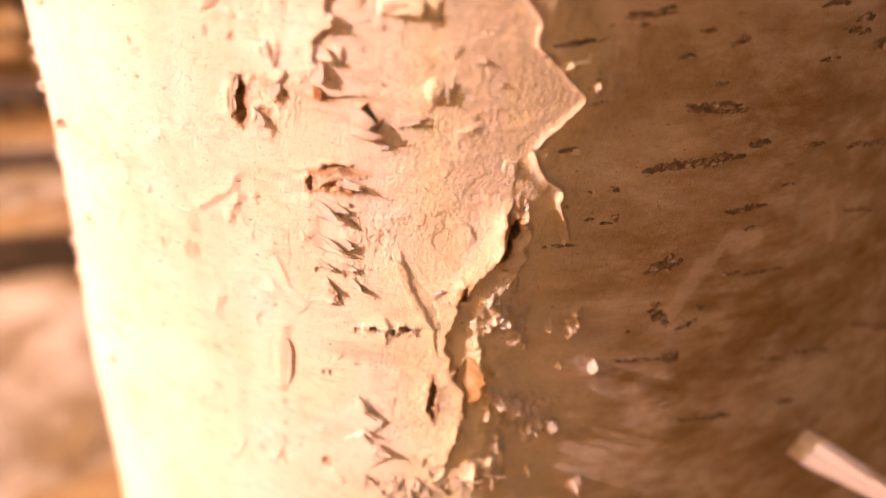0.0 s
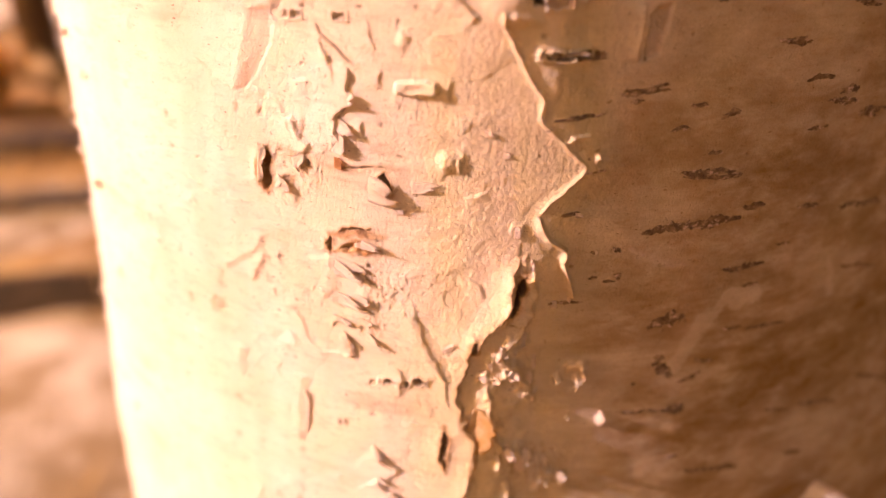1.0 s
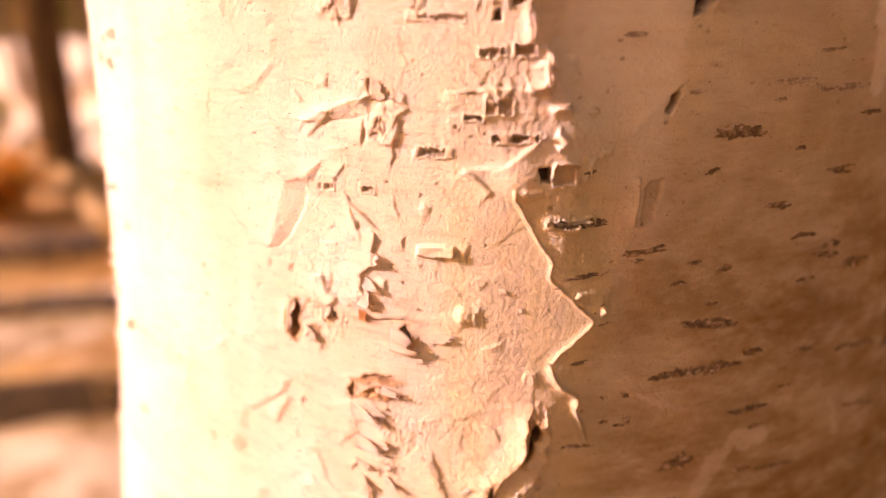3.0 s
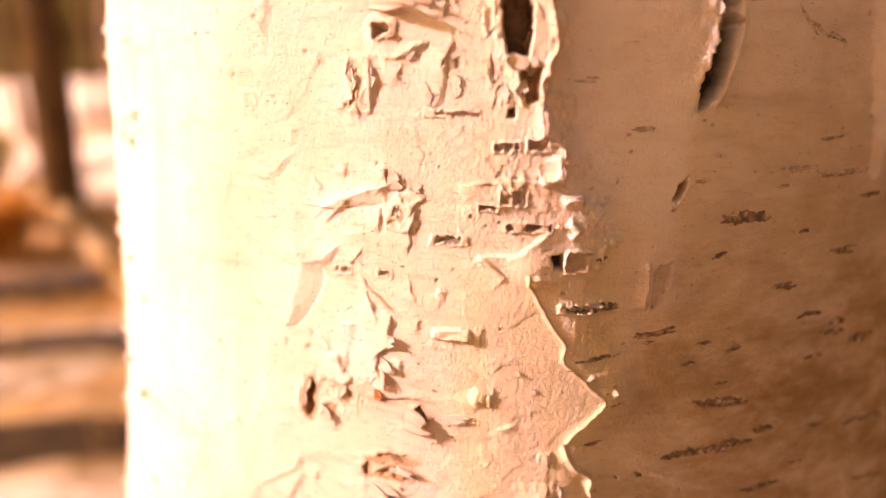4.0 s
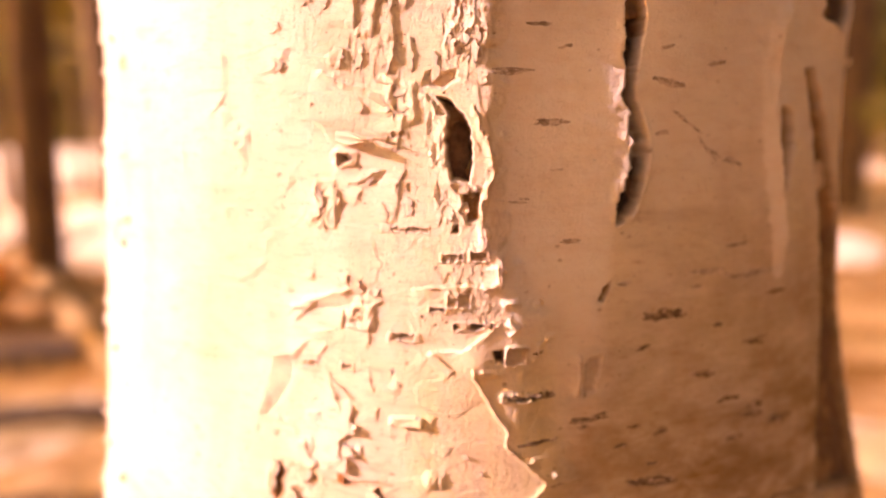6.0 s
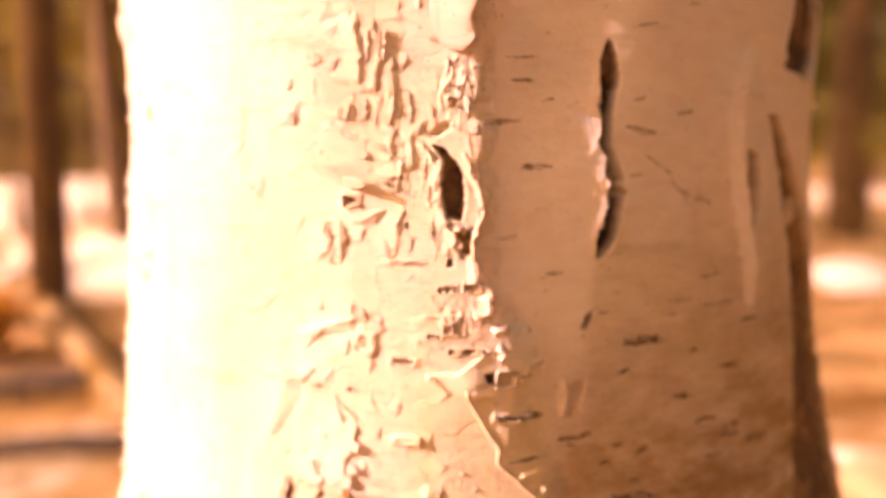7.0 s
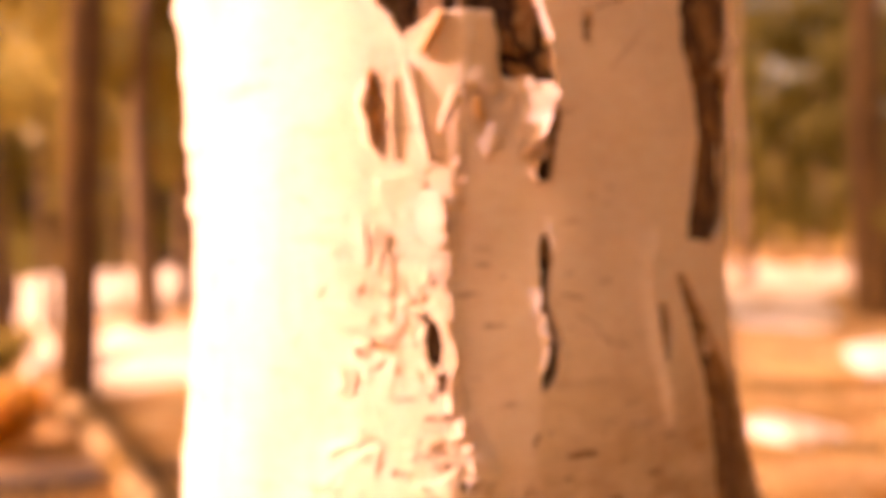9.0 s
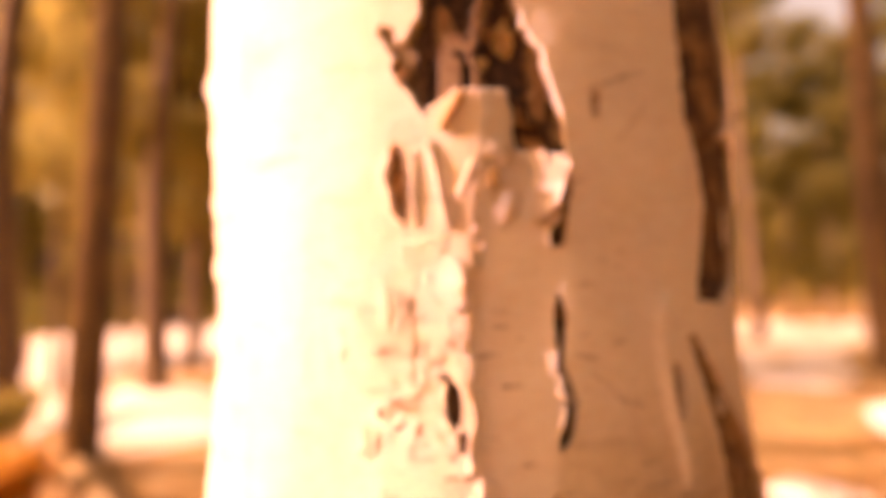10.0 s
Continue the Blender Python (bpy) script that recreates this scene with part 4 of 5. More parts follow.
def quill(u0, v0, u1, v1, r, lift=0.5, material=None):
    """A rolled-up tube of thin bark lying along the trunk."""
    n, w = 14, 11
    k, a = np.linspace(0, 1, n)[:, None], np.linspace(-0.25, 1.45, w)[None] * math.pi
    rnd = np.random.RandomState(int(abs(u0 * 31 + v0 * 17)) % 9999)
    rr = r * (0.75 + 0.35 * np.sin(k * math.pi)) * (1 + 0.2 * (rnd.rand(n)[:, None] - 0.5))
    uu = u0 + (u1 - u0) * k + rr * np.cos(a) + 0.4 * np.sin(k * 5 + u0)
    vv = v0 + (v1 - v0) * k + 0 * a
    hh = height(u0 + (u1 - u0) * k[:, 0], v0 + (v1 - v0) * k[:, 0])[:, None] + lift + rr * np.sin(a)
    hh2 = hh - 0.12 * np.sin(a)
    me = grid_mesh("bark_curl", on_bark(uu, vv, hh), material or SHEET, closed_sheet=on_bark(uu - 0.12 * np.cos(a), vv, hh2))
    ob = new("bark_curl", me)
    ob.parent = birch
    return ob


def lenticel(u0, v0, u1, v1, width, proud=0.2):
    """A corky breathing pore: a narrow, knobbly band across the bark."""
    n, w = max(8, int(math.dist((u0, v0), (u1, v1)) / 0.5)), 6
    rnd = np.random.RandomState(int(abs(u0 * 31 + v0 * 17)) % 9999)
    k, x = np.linspace(0, 1, n)[:, None], np.linspace(-0.5, 0.5, w)[None]
    knob = np.convolve(rnd.rand(n + 4), np.ones(5) / 5, "valid")[:, None] ** 1.5
    low = v0 < 2
    width *= (1.35 if u0 < 52 else 0.8) if low else 0.85
    half = width * np.clip(np.sin(np.pi * (0.03 + 0.94 * k)), 0, 1) ** 0.5 * (0.5 + 1.3 * knob)
    drift = 0.6 * width * (np.convolve(rnd.rand(n + 6) - 0.5, np.ones(7) / 4, "valid")[:, None])
    dx, dy = u1 - u0, v1 - v0
    ln = math.hypot(dx, dy)
    half = half * (0.75 + 0.5 * rnd.rand(n, w))
    uu = u0 + dx * k - dy / ln * (x * half + drift)
    vv = v0 + dy * k + dx / ln * (x * half + drift)
    ridge = (1 - (2 * np.abs(x)) ** 2) * (0.5 + 0.9 * rnd.rand(n, w)) * proud
    hh = height(uu, vv) + ridge - 0.10
    hh[0] -= 0.15
    hh[-1] -= 0.15
    me = grid_mesh("lenticel", on_bark(uu, vv, hh), CORK if low else GREY_CORK, closed_sheet=on_bark(uu, vv, hh - 0.3))
    ob = new("lenticel", me)
    ob.parent = birch
    return ob


# flakes on the sunlit side
flake(-24.4, -49.4, 5, 2, -15, 1.4, curl=0.1, jag=0.6)
flake(-24.6, -55.7, 6, 1.8, -12, 1.5, curl=0.1, jag=0.6)
flake(-23.6, -63.3, 3.5, 2, -30, 1.4, curl=0.1, jag=0.6)
flake(-18.7, -62.4, 3, 1.2, -25, 1.2, curl=0.1, jag=0.6)
flake(-20.2, -44.9, 5, 1.6, -8, 1.2, curl=0.1, jag=0.6)
flake(-24.8, -60.1, 4.5, 1.2, -10, 0.9, curl=0.1, jag=0.6)
flake(-18.3, -87.1, 4, 2.4, -25, 1.4, curl=0.1, jag=0.5)
flake(-17.1, -93.5, 2.6, 1.2, -15, 0.8, curl=0.1, jag=0.5)
flake(-15.1, -97.9, 3, 3, -10, 1.1, curl=0.1, jag=0.5)
flake(-17.8, -35.2, 5.0, 4.6, -4, 1.7, curl=0.12, jag=0.6)
flake(-20.9, -21.5, 1.8, 2.6, -15, 0.8, curl=0.1, jag=0.4)
flake(-22.6, -25.4, 3.2, 2.2, -25, 0.9, curl=0.1, jag=0.5)
flake(-22.6, -28.2, 1.8, 3.4, -30, 0.7, curl=0.1, jag=0.5)
flake(-10.7, -34.7, 4.2, 1.9, 10, 0.6, curl=0.2, jag=0.5)
flake(-13.3, -38.9, 2.6, 1.2, 20, 0.45)
flake(0.7, -25.4, 2, 1.1, 10, 0.53)
flake(3.8, -28.7, 1.5, 1, 0, 0.3)
flake(-20.7, -45.4, 4.2, 2.0, -5, 0.7, curl=0.35, material=INNER, label="orange inner bark curl")
flake(-24.2, -49.7, 5.6, 3.9, -20, 0.75, curl=0.2, jag=0.4)
flake(-25.6, -56, 8.6, 2.3, -8, 0.8, curl=0.3, jag=0.5)
flake(-21.6, -55.8, 5.7, 1.9, 5, 1.0, curl=0.45, jag=0.4)
flake(-23.3, -64.9, 4, 3.4, -30, 0.9, jag=0.6)
flake(-19, -62.6, 4.4, 1.5, -25, 0.9, jag=0.6)
flake(-20.3, -59.8, 4.3, 1.3, -10, 0.7, jag=0.6)
flake(-5.2, -64.3, 4.6, 1.1, 40, 0.7)
flake(-29.9, -31.1, 3.2, 2.7, -60, 0.6, jag=0.5)
flake(-34.3, -36, 3.7, 2.3, -20, 0.65, jag=0.5)
flake(-37.6, -33.8, 2.1, 6.6, -5, 0.36, jag=0.6)
flake(-23.5, -31.7, 2.6, 1.8, 0, 0.6, material=INNER)
flake(-32, -82.3, 2.8, 10, -5, 0.3)
flake(-16.2, -106.9, 2.7, 3.6, 60, 0.45, jag=0.6)
flake(-11.9, -107.1, 2.7, 3.6, 35, 0.45, jag=0.6)
flake(-9.6, -108.1, 2.7, 3.6, 10, 0.45, jag=0.6)
flake(-6.4, -106.7, 2.6, 3.6, -15, 0.45, jag=0.6)
flake(-3.5, -106.9, 2.6, 3.6, 60, 0.45, jag=0.6)
flake(-0.4, -104.3, 2.6, 3.5, 35, 0.49, jag=0.6)
flake(-14.3, -109.7, 2.7, 3.7, 10, 0.45, jag=0.6)
flake(-8.2, -105.2, 2.6, 3.6, -15, 0.45, jag=0.6)
flake(4.5, -63.5, 2.5, 3.2, -10, 0.59, jag=0.5)
flake(8, -62, 1.7, 3.8, -20, 0.66, jag=0.5)
flake(6.4, -68.3, 2.3, 2.1, -30, 0.53, jag=0.5)
flake(9.8, -70.3, 1.6, 3.6, -20, 0.59, jag=0.5)
flake(1.6, -68.5, 1.9, 1.6, -20, 0.49, jag=0.5)
flake(3.9, -69.1, 1.6, 1.4, -10, 0.46, jag=0.5)
flake(10.7, -67, 1.2, 3.9, 0, 0.49, jag=0.5)
flake(6.1, -41.1, 1.5, 2.2, 0, 0.33, jag=0.5)
flake(8.8, -47, 1.4, 2.3, -20, 0.53, jag=0.5)
flake(5.9, -84.2, 4.2, 2.1, -35, 0.83, jag=0.5)
flake(13.7, -89.5, 2, 2.2, -20, 0.53, jag=0.5)
flake(17.3, -92.8, 2, 1.8, -30, 0.77, jag=0.5)
flake(12.1, -96.2, 1.8, 2.7, -10, 0.53, jag=0.5)
flake(9.6, -88.1, 2.2, 5, -25, 0.46, jag=0.5)
flake(3.2, -102.9, 1.9, 4.7, 80, 0.73, jag=0.5)
flake(6.6, -102.8, 1.9, 5.2, 80, 0.73, jag=0.5)
flake(15.8, -38.9, 1.7, 1, 0, 0.67, jag=0.5)
flake(13.3, -55.5, 1.5, 1.5, 0, 0.43, jag=0.5)
flake(20.1, -45.8, 0.7, 0.9, 0, 0.48, jag=0.5)
flake(16.1, -54.4, 0.9, 1.3, 0, 0.43, jag=0.5)
flake(-0.3, -80.5, 4.4, 9.5, -10, 0.5, curl=0.05, material=AMBER, label="amber translucent edge of bark", jag=0.35)
flake(75, -113, 9, 7, -35, 20, curl=0.05, jag=0.8, label="pale bark sheet standing off, lit at its tip")
flake(-20.8, 6.1, 3.6, 3, -20, 0.43, jag=0.6)
flake(-16.2, 4.8, 2.1, 2.6, -30, 0.38, jag=0.6)
flake(-5.4, -5.8, 3.8, 0.8, -38, 0.32, jag=0.2)
flake(7.3, 8.9, 0.7, 3.8, 0, 0.79, jag=0.5)
flake(7.9, 3.7, 2.8, 0.4, 5, 1.21, jag=0.5)
flake(-6.6, 5.7, 4.2, 0.6, 10, 0.32, jag=0.5)
flake(-0.8, 5.4, 1.4, 1.3, -30, 0.46, jag=0.5)
flake(12.4, -14.4, 2.2, 1.3, 20, 0.66, jag=0.5)
flake(6.4, -0.4, 1.5, 0.9, 10, 0.66, jag=0.5)
flake(4.4, 6.5, 2.1, 0.6, 10, 1.1, jag=0.5)
flake(15.2, 3.2, 0.9, 1.1, 0, 0.86, jag=0.5)
# torn crumbs along the edge of the sheet
flake(7.5, 9.1, 1.1, 2.1, 80, 0.79, jag=0.6, curl=0.1)
flake(7.6, 4.2, 2.8, 0.5, 2, 0.99, jag=0.6, curl=0.1)
flake(13, -13.9, 2.1, 1, 0, 0.59, jag=0.6, curl=0.1)
flake(9.9, -14.3, 1.3, 0.7, 0, 0.53, jag=0.6, curl=0.1)
# flakes round the splits
flake(-23.5, 32.5, 7, 2.2, -8, 3.36, curl=0.05, jag=0.2, label="thin splinter of bark")
flake(-18.2, 33.5, 5.5, 1, -12, 1.89, curl=0.05, jag=0.3)
flake(-14, 37.7, 1.3, 7.8, 60, 0.36, jag=0.6)
flake(-11.8, 40.4, 1.3, 7, 70, 0.39, jag=0.6)
flake(-10.2, 37.7, 1.4, 6.3, -70, 0.26, jag=0.6)
flake(-17.2, 24.5, 2.4, 1.3, 20, 0.32, jag=0.6)
flake(-19.1, 37.7, 2.4, 2.1, -20, 0.38, jag=0.6)
flake(-22.7, 45.9, 1.9, 3.7, -10, 0.26, jag=0.6)
flake(-19, 45.8, 1.9, 3.6, -10, 0.26, jag=0.6)
flake(-13, 45.8, 1.4, 6.4, -10, 0.32, jag=0.6)
flake(-9.5, 46.6, 1.6, 6.4, 0, 0.32, jag=0.6)
flake(-26.9, 21.4, 2, 3.7, 0, 0.16, jag=0.6)
flake(-23.6, 21.5, 1.6, 3.6, 0, 0.19, jag=0.6)
flake(-14.1, 19.3, 1.6, 3.5, 10, 0.16, jag=0.6)
flake(-9.6, 20.4, 1.5, 3.5, 0, 0.19, jag=0.6)
flake(-4.9, 35, 1.5, 4.2, 170, 0.26, jag=0.6)
flake(-4.1, 29.4, 1.5, 4.2, 190, 0.26, jag=0.6)
flake(-3.3, 23.4, 1.7, 4.2, 190, 0.29, jag=0.6)
flake(-1.9, 19.6, 1.5, 2.8, 0, 0.53, jag=0.6)
flake(4.1, 14.9, 1.1, 4.2, 0, 0.59, jag=0.6)
flake(7, 10.5, 1.1, 2.8, 0, 0.73, jag=0.6)
flake(1.6, 46.6, 2, 4.2, 10, 0.79, jag=0.6)
flake(0.1, 49.2, 2, 3.5, -10, 0.73, jag=0.6)
flake(3.3, 42.6, 2, 2.8, 10, 0.73, jag=0.6)
flake(-1.8, 47, 2.3, 2.8, 20, 1.1, jag=0.6)
flake(2.0, 28.6, 2.8, 3.6, -20, 0.5, material=AMBER, label="amber inner bark in the split")
flake(1.2, 26.0, 2.6, 1.6, 10, 0.5, material=INNER)
flake(1.8, 23.9, 2.2, 1.4, -10, 0.55)
flake(0.1, 24.1, 2, 1.8, -20, 0.53, jag=0.5, curl=0.2)
flake(1.5, 22.8, 1.8, 1.5, 30, 0.46, jag=0.5, curl=0.2)
flake(0.7, 21.2, 1.7, 1.8, -60, 0.53, jag=0.5, curl=0.2)
flake(2.5, 21.8, 1.4, 1.4, 80, 0.4, jag=0.5, curl=0.2)
flake(32.1, 32, 1.2, 2.1, 5, 0.67, jag=0.6)
flake(-29.5, 56.2, 2.7, 2.8, -30, 0.19, jag=0.6)
flake(-25.3, 54.9, 2.6, 2.4, 20, 0.19, jag=0.6)
flake(-35.5, 51.5, 2.7, 2.1, -20, 0.19, jag=0.6)
flake(-34, 45.9, 2.5, 2.8, -120, 0.16, jag=0.6)
flake(-18.5, 57.7, 2.4, 8.1, -5, 0.29, jag=0.6)
flake(-15.2, 57.6, 2.4, 7.1, -5, 0.29, jag=0.6)
flake(-10.9, 40.9, 1.9, 5.2, -70, 0.26, jag=0.6)
flake(-5.1, 44.5, 1.9, 5.2, 0, 0.26, jag=0.6)
flake(-5, 66.2, 9.6, 14.5, -2, 3.6, curl=0.1, jag=0.12, label="bright sunlit flap of bark")
flake(-2.6, 76.9, 3.1, 2.1, 60, 0.66, curl=0.3)
flake(28.1, 96.9, 5.7, 8.4, 5, 3.2, curl=0.25, jag=0.5)
flake(28.6, 88.6, 5.6, 8.3, -5, 3.6, curl=0.25, jag=0.5)
flake(29.7, 82.8, 4.3, 6, -20, 3.6, curl=0.25, jag=0.5)
flake(26.5, 100.3, 5, 6.7, 20, 2.72, curl=0.25, jag=0.5)
flake(26.2, 90, 7.6, 20.5, -5, 5.8, curl=0.1, jag=0.35, label="bright sunlit flap with a scalloped edge")
flake(10.8, 121.9, 22.3, 18, -92, 1.65, curl=0.06, jag=0.12, label="square pale sheet of bark hanging loose")
flake(19.6, 103.3, 21.7, 13.4, -95, 1.6, curl=0.06, jag=0.3)
flake(36.2, 113.0, 3.5, 3.5, 60, 3.2, jag=0.6, material=AMBER)
flake(36.6, 107.2, 3, 3, 20, 3.2, jag=0.6, material=AMBER)
flake(6.8, 79.9, 1.8, 1.9, 20, 3.2)
flake(8.8, 75.5, 1.8, 2.1, -20, 2.88)
flake(1.8, 80.9, 3.4, 2.3, 60, 1.65)
quill(-1.6, 109.3, 4.8, 121.1, 1.18, 1.2, material=AMBER)
quill(-6.2, 107, 0.2, 80.5, 1.05, 0.8)
quill(-10.9, 103.9, -10.3, 81.3, 0.84, 0.2)
quill(4, 88, 7.6, 100, 1.5, 2.8)
quill(14.8, 91.5, 14, 97, 1.3, 2.4, material=AMBER)
quill(-17.8, 106.1, -16.5, 84.9, 1.36, 0.2, material=INNER)
flake(8.1, 142.8, 10, 7.7, -30, 2.8, jag=0.5, curl=0.3, material=INNER)
flake(18.1, 134.1, 9, 8, 60, 2.8, jag=0.5, curl=0.3, material=AMBER)
flake(11.2, 132.5, 6, 6, -100, 1.8, jag=0.5, curl=0.3, material=AMBER)
flake(24.6, 118.8, 8.6, 10.3, -60, 2.4, jag=0.5, curl=0.3, material=INNER)
flake(29.5, 108.7, 6.8, 10.2, -100, 2.0, jag=0.5, curl=0.3, material=INNER)
flake(-17, 129.3, 5.7, 7.6, -30, 0.54, jag=0.5, curl=0.3, material=INNER)
flake(-125.3, 154.7, 3.3, 7.4, 180, 0.32, jag=0.6)
flake(-126.5, 126.5, 2, 5.4, 180, 0.19, jag=0.6)
flake(-127.1, 107.8, 2, 7.1, 180, 0.23, jag=0.6)
flake(-125.6, 86.8, 1.5, 5.2, 180, 0.16, jag=0.6)
flake(137.1, 132.2, 5, 12.5, 0, 0.96, jag=0.6)
flake(119.2, 85.8, 4, 11.2, 0, 0.96, jag=0.6)
flake(100.1, 26.6, 3.7, 12.5, 0, 0.96, jag=0.6)
# dark corky pores
lenticel(21.4, -20.1, 29.7, -19, 1)
lenticel(10.9, -23.4, 19.6, -22.9, 0.9)
lenticel(16.4, -31.4, 20.6, -31.3, 0.6)
lenticel(30.7, -26, 34.2, -25.5, 0.9)
lenticel(33.8, -33.8, 45.8, -34.1, 1.1)
lenticel(27.6, -42.5, 46.8, -41.6, 1.8)
lenticel(44.3, -51.7, 53.9, -51.8, 1.5)
lenticel(55.1, -48.1, 58.9, -48.2, 1.1)
lenticel(12.4, -55.5, 19.1, -55.5, 0.9)
lenticel(31.2, -60.9, 38.6, -60, 2.7)
lenticel(52.2, -65.3, 62.9, -66.4, 1.2)
lenticel(27.6, -80, 41.8, -81.3, 1)
lenticel(37.5, -80.8, 41.7, -81, 2.2)
lenticel(33.4, -69.8, 38.1, -73.2, 2)
lenticel(39.3, -74.9, 44.6, -73.4, 1.3)
lenticel(38.8, -92.5, 42.2, -92.8, 1.2)
lenticel(43.3, -96.6, 56.4, -98.8, 1.5)
lenticel(69.9, -43.9, 84.7, -45.9, 2.3)
lenticel(74.4, -57, 88.4, -61.1, 1.8)
lenticel(69.3, -87.3, 81.3, -91.1, 2.3)
lenticel(67.7, -99.3, 72.6, -100.5, 2)
lenticel(62.8, -22.7, 68.4, -22.1, 2.4)
lenticel(39.6, -25.1, 43.2, -23.3, 1.4)
lenticel(23.5, -46.1, 24.7, -45.4, 1.5)
lenticel(19.3, -45.9, 20.6, -45.8, 0.9)
lenticel(23.8, -50, 25.3, -51.1, 1.3)
lenticel(19.3, -50.7, 21.3, -50.6, 0.6)
lenticel(30.1, -74.2, 31.1, -73.9, 0.6)
lenticel(13.2, -38.6, 17, -38.3, 0.8)
lenticel(57, -27.7, 62.4, -27.8, 1.3)
lenticel(86.4, -86.5, 110.7, -98.8, 2.5)
lenticel(60.7, -86.3, 67.9, -88.7, 1.6)
lenticel(9.9, -24.8, 10.8, -24.6, 0.4)
lenticel(34, -68.9, 36, -67.9, 1.5)
lenticel(16.8, -29.4, 17.5, -29.2, 0.5)
lenticel(10.2, -14.5, 19, -14.7, 0.9)
lenticel(15.9, -14.7, 19, -14.7, 1.3)
lenticel(21.8, -19.7, 29.9, -19.7, 1)
lenticel(13.7, -6.4, 16.5, -6.2, 0.5)
lenticel(36.8, -1.6, 47.9, -1, 1.4)
lenticel(40.4, -1, 45.4, -1, 1.9)
lenticel(47.6, 6.7, 57, 7.2, 1.1)
lenticel(57.8, 5.2, 70.8, 6, 1.6)
lenticel(49.5, 3.4, 51.8, 4, 1.5)
lenticel(53.7, -4.2, 56.5, -4, 1.2)
lenticel(61.4, -8.1, 69.9, -8.2, 1.2)
lenticel(47.7, -13.3, 53.8, -13.2, 0.9)
lenticel(61.5, -23.4, 69.1, -24.4, 1.7)
lenticel(69.6, -26.2, 79.1, -27.1, 2.1)
lenticel(31.1, 5.2, 34.9, 5.8, 1.1)
lenticel(24.4, -15.2, 25.2, -15.1, 0.5)
lenticel(47.4, 7, 59.1, 6, 1.1)
lenticel(56.8, 5.4, 66, 5.3, 1.2)
lenticel(48.2, 3.8, 51, 4.2, 1.1)
lenticel(68.3, 1, 75.7, 0.9, 1.6)
lenticel(37.1, -1.2, 45.3, -1, 1.6)
lenticel(62.6, -8.7, 69.1, -9.1, 1.1)
lenticel(47.7, -13.1, 54.8, -14, 1)
lenticel(60, -23.3, 67.1, -24.7, 1.4)
lenticel(69.2, -27.1, 75.7, -27.9, 2)
lenticel(5.4, 43.4, 14.1, 43.9, 1.1)
lenticel(6.9, 43.5, 11.7, 43.7, 1.6)
lenticel(13.6, 34.9, 21, 35.3, 1.4)
lenticel(8.8, 21.1, 13, 21.3, 0.9)
lenticel(18.8, 13.8, 23.2, 13.9, 1)
lenticel(37.1, 43.2, 43.7, 41.9, 1.7)
lenticel(50.4, 46.3, 55.2, 46.7, 1.2)
lenticel(38.3, 33.2, 41.9, 33.5, 1.3)
lenticel(55.6, 28.7, 60.5, 27.2, 1.4)
lenticel(56.3, 11.6, 62.8, 11.9, 1.4)
lenticel(33.3, -33, 44.3, -33.6, 1.4)
lenticel(16.6, 26.8, 19.7, 27, 0.4)
lenticel(10.5, 56.3, 18, 56.3, 0.7)
lenticel(5.5, 44, 14.2, 44.2, 0.9)
lenticel(14.1, 35.3, 19.8, 35.5, 1.2)
lenticel(10.9, 21.8, 13.4, 21.8, 0.6)
lenticel(19.6, 14.2, 23.5, 14.3, 1.2)
lenticel(38.5, 48.3, 42.1, 49.1, 1.2)
lenticel(39.9, 43.2, 45.1, 41.4, 1.9)
lenticel(49.7, 46, 54.7, 46.3, 1)
lenticel(42.1, 37.7, 49.7, 33.2, 1.2)
lenticel(38.5, 33.2, 42.1, 33.4, 0.9)
lenticel(51.3, 30.6, 56.3, 27.9, 1.3)
lenticel(42.3, -0.9, 46.8, -0.7, 1.6)
lenticel(53.5, 72.8, 57.7, 73.4, 1.3)
lenticel(37.8, 62.5, 45, 64, 0.9)
lenticel(52.8, 68.1, 56.1, 68.6, 1)
lenticel(44.8, 121.3, 69, 131.1, 1.7)
lenticel(11.6, 51.8, 17.4, 51.9, 1)
lenticel(37.8, 93.7, 43.5, 94.1, 1.4)
lenticel(45.8, 70.4, 50.7, 70.7, 1)
lenticel(38.3, 43.1, 43.7, 41.9, 1.6)
lenticel(48.5, 33.2, 53.8, 28.1, 1.2)
lenticel(18.1, 47.7, 21.4, 48.4, 1)
lenticel(55.1, 105.5, 68.4, 120.1, 1.1)
lenticel(-44.4, 72.9, -35.8, 69.4, 0.8)
lenticel(-73.4, 128.2, -63.8, 125, 1)
# small loose scales round the flanks
rnd = np.random.RandomState(33)
for k in range(70):
    flake(-130 + 50 * rnd.rand(), -112 + 235 * rnd.rand(), 1 + 1.6 * rnd.rand(), 1.2 + 2.2 * rnd.rand(), 180 + 50 * rnd.randn(), 0.4 + 0.8 * rnd.rand(), curl=0.2, jag=0.5)
for k in range(30):
    flake(118 + 22 * rnd.rand(), -60 + 190 * rnd.rand(), 1.2 + 2 * rnd.rand(), 1.5 + 3 * rnd.rand(), 50 * rnd.randn(), 0.5 + 1.0 * rnd.rand(), curl=0.2, jag=0.5)
lenticel(35.6, -7, 39.3, -6.5, 1.1)
lenticel(33.6, -22.5, 37.1, -22.4, 1)
lenticel(46.3, -39.8, 51.4, -40, 1.4)
lenticel(37.9, -30.1, 41.1, -30, 1)
lenticel(23.2, -21.2, 25.9, -21.1, 0.7)
lenticel(58.2, -41.9, 64.2, -42.3, 1.7)
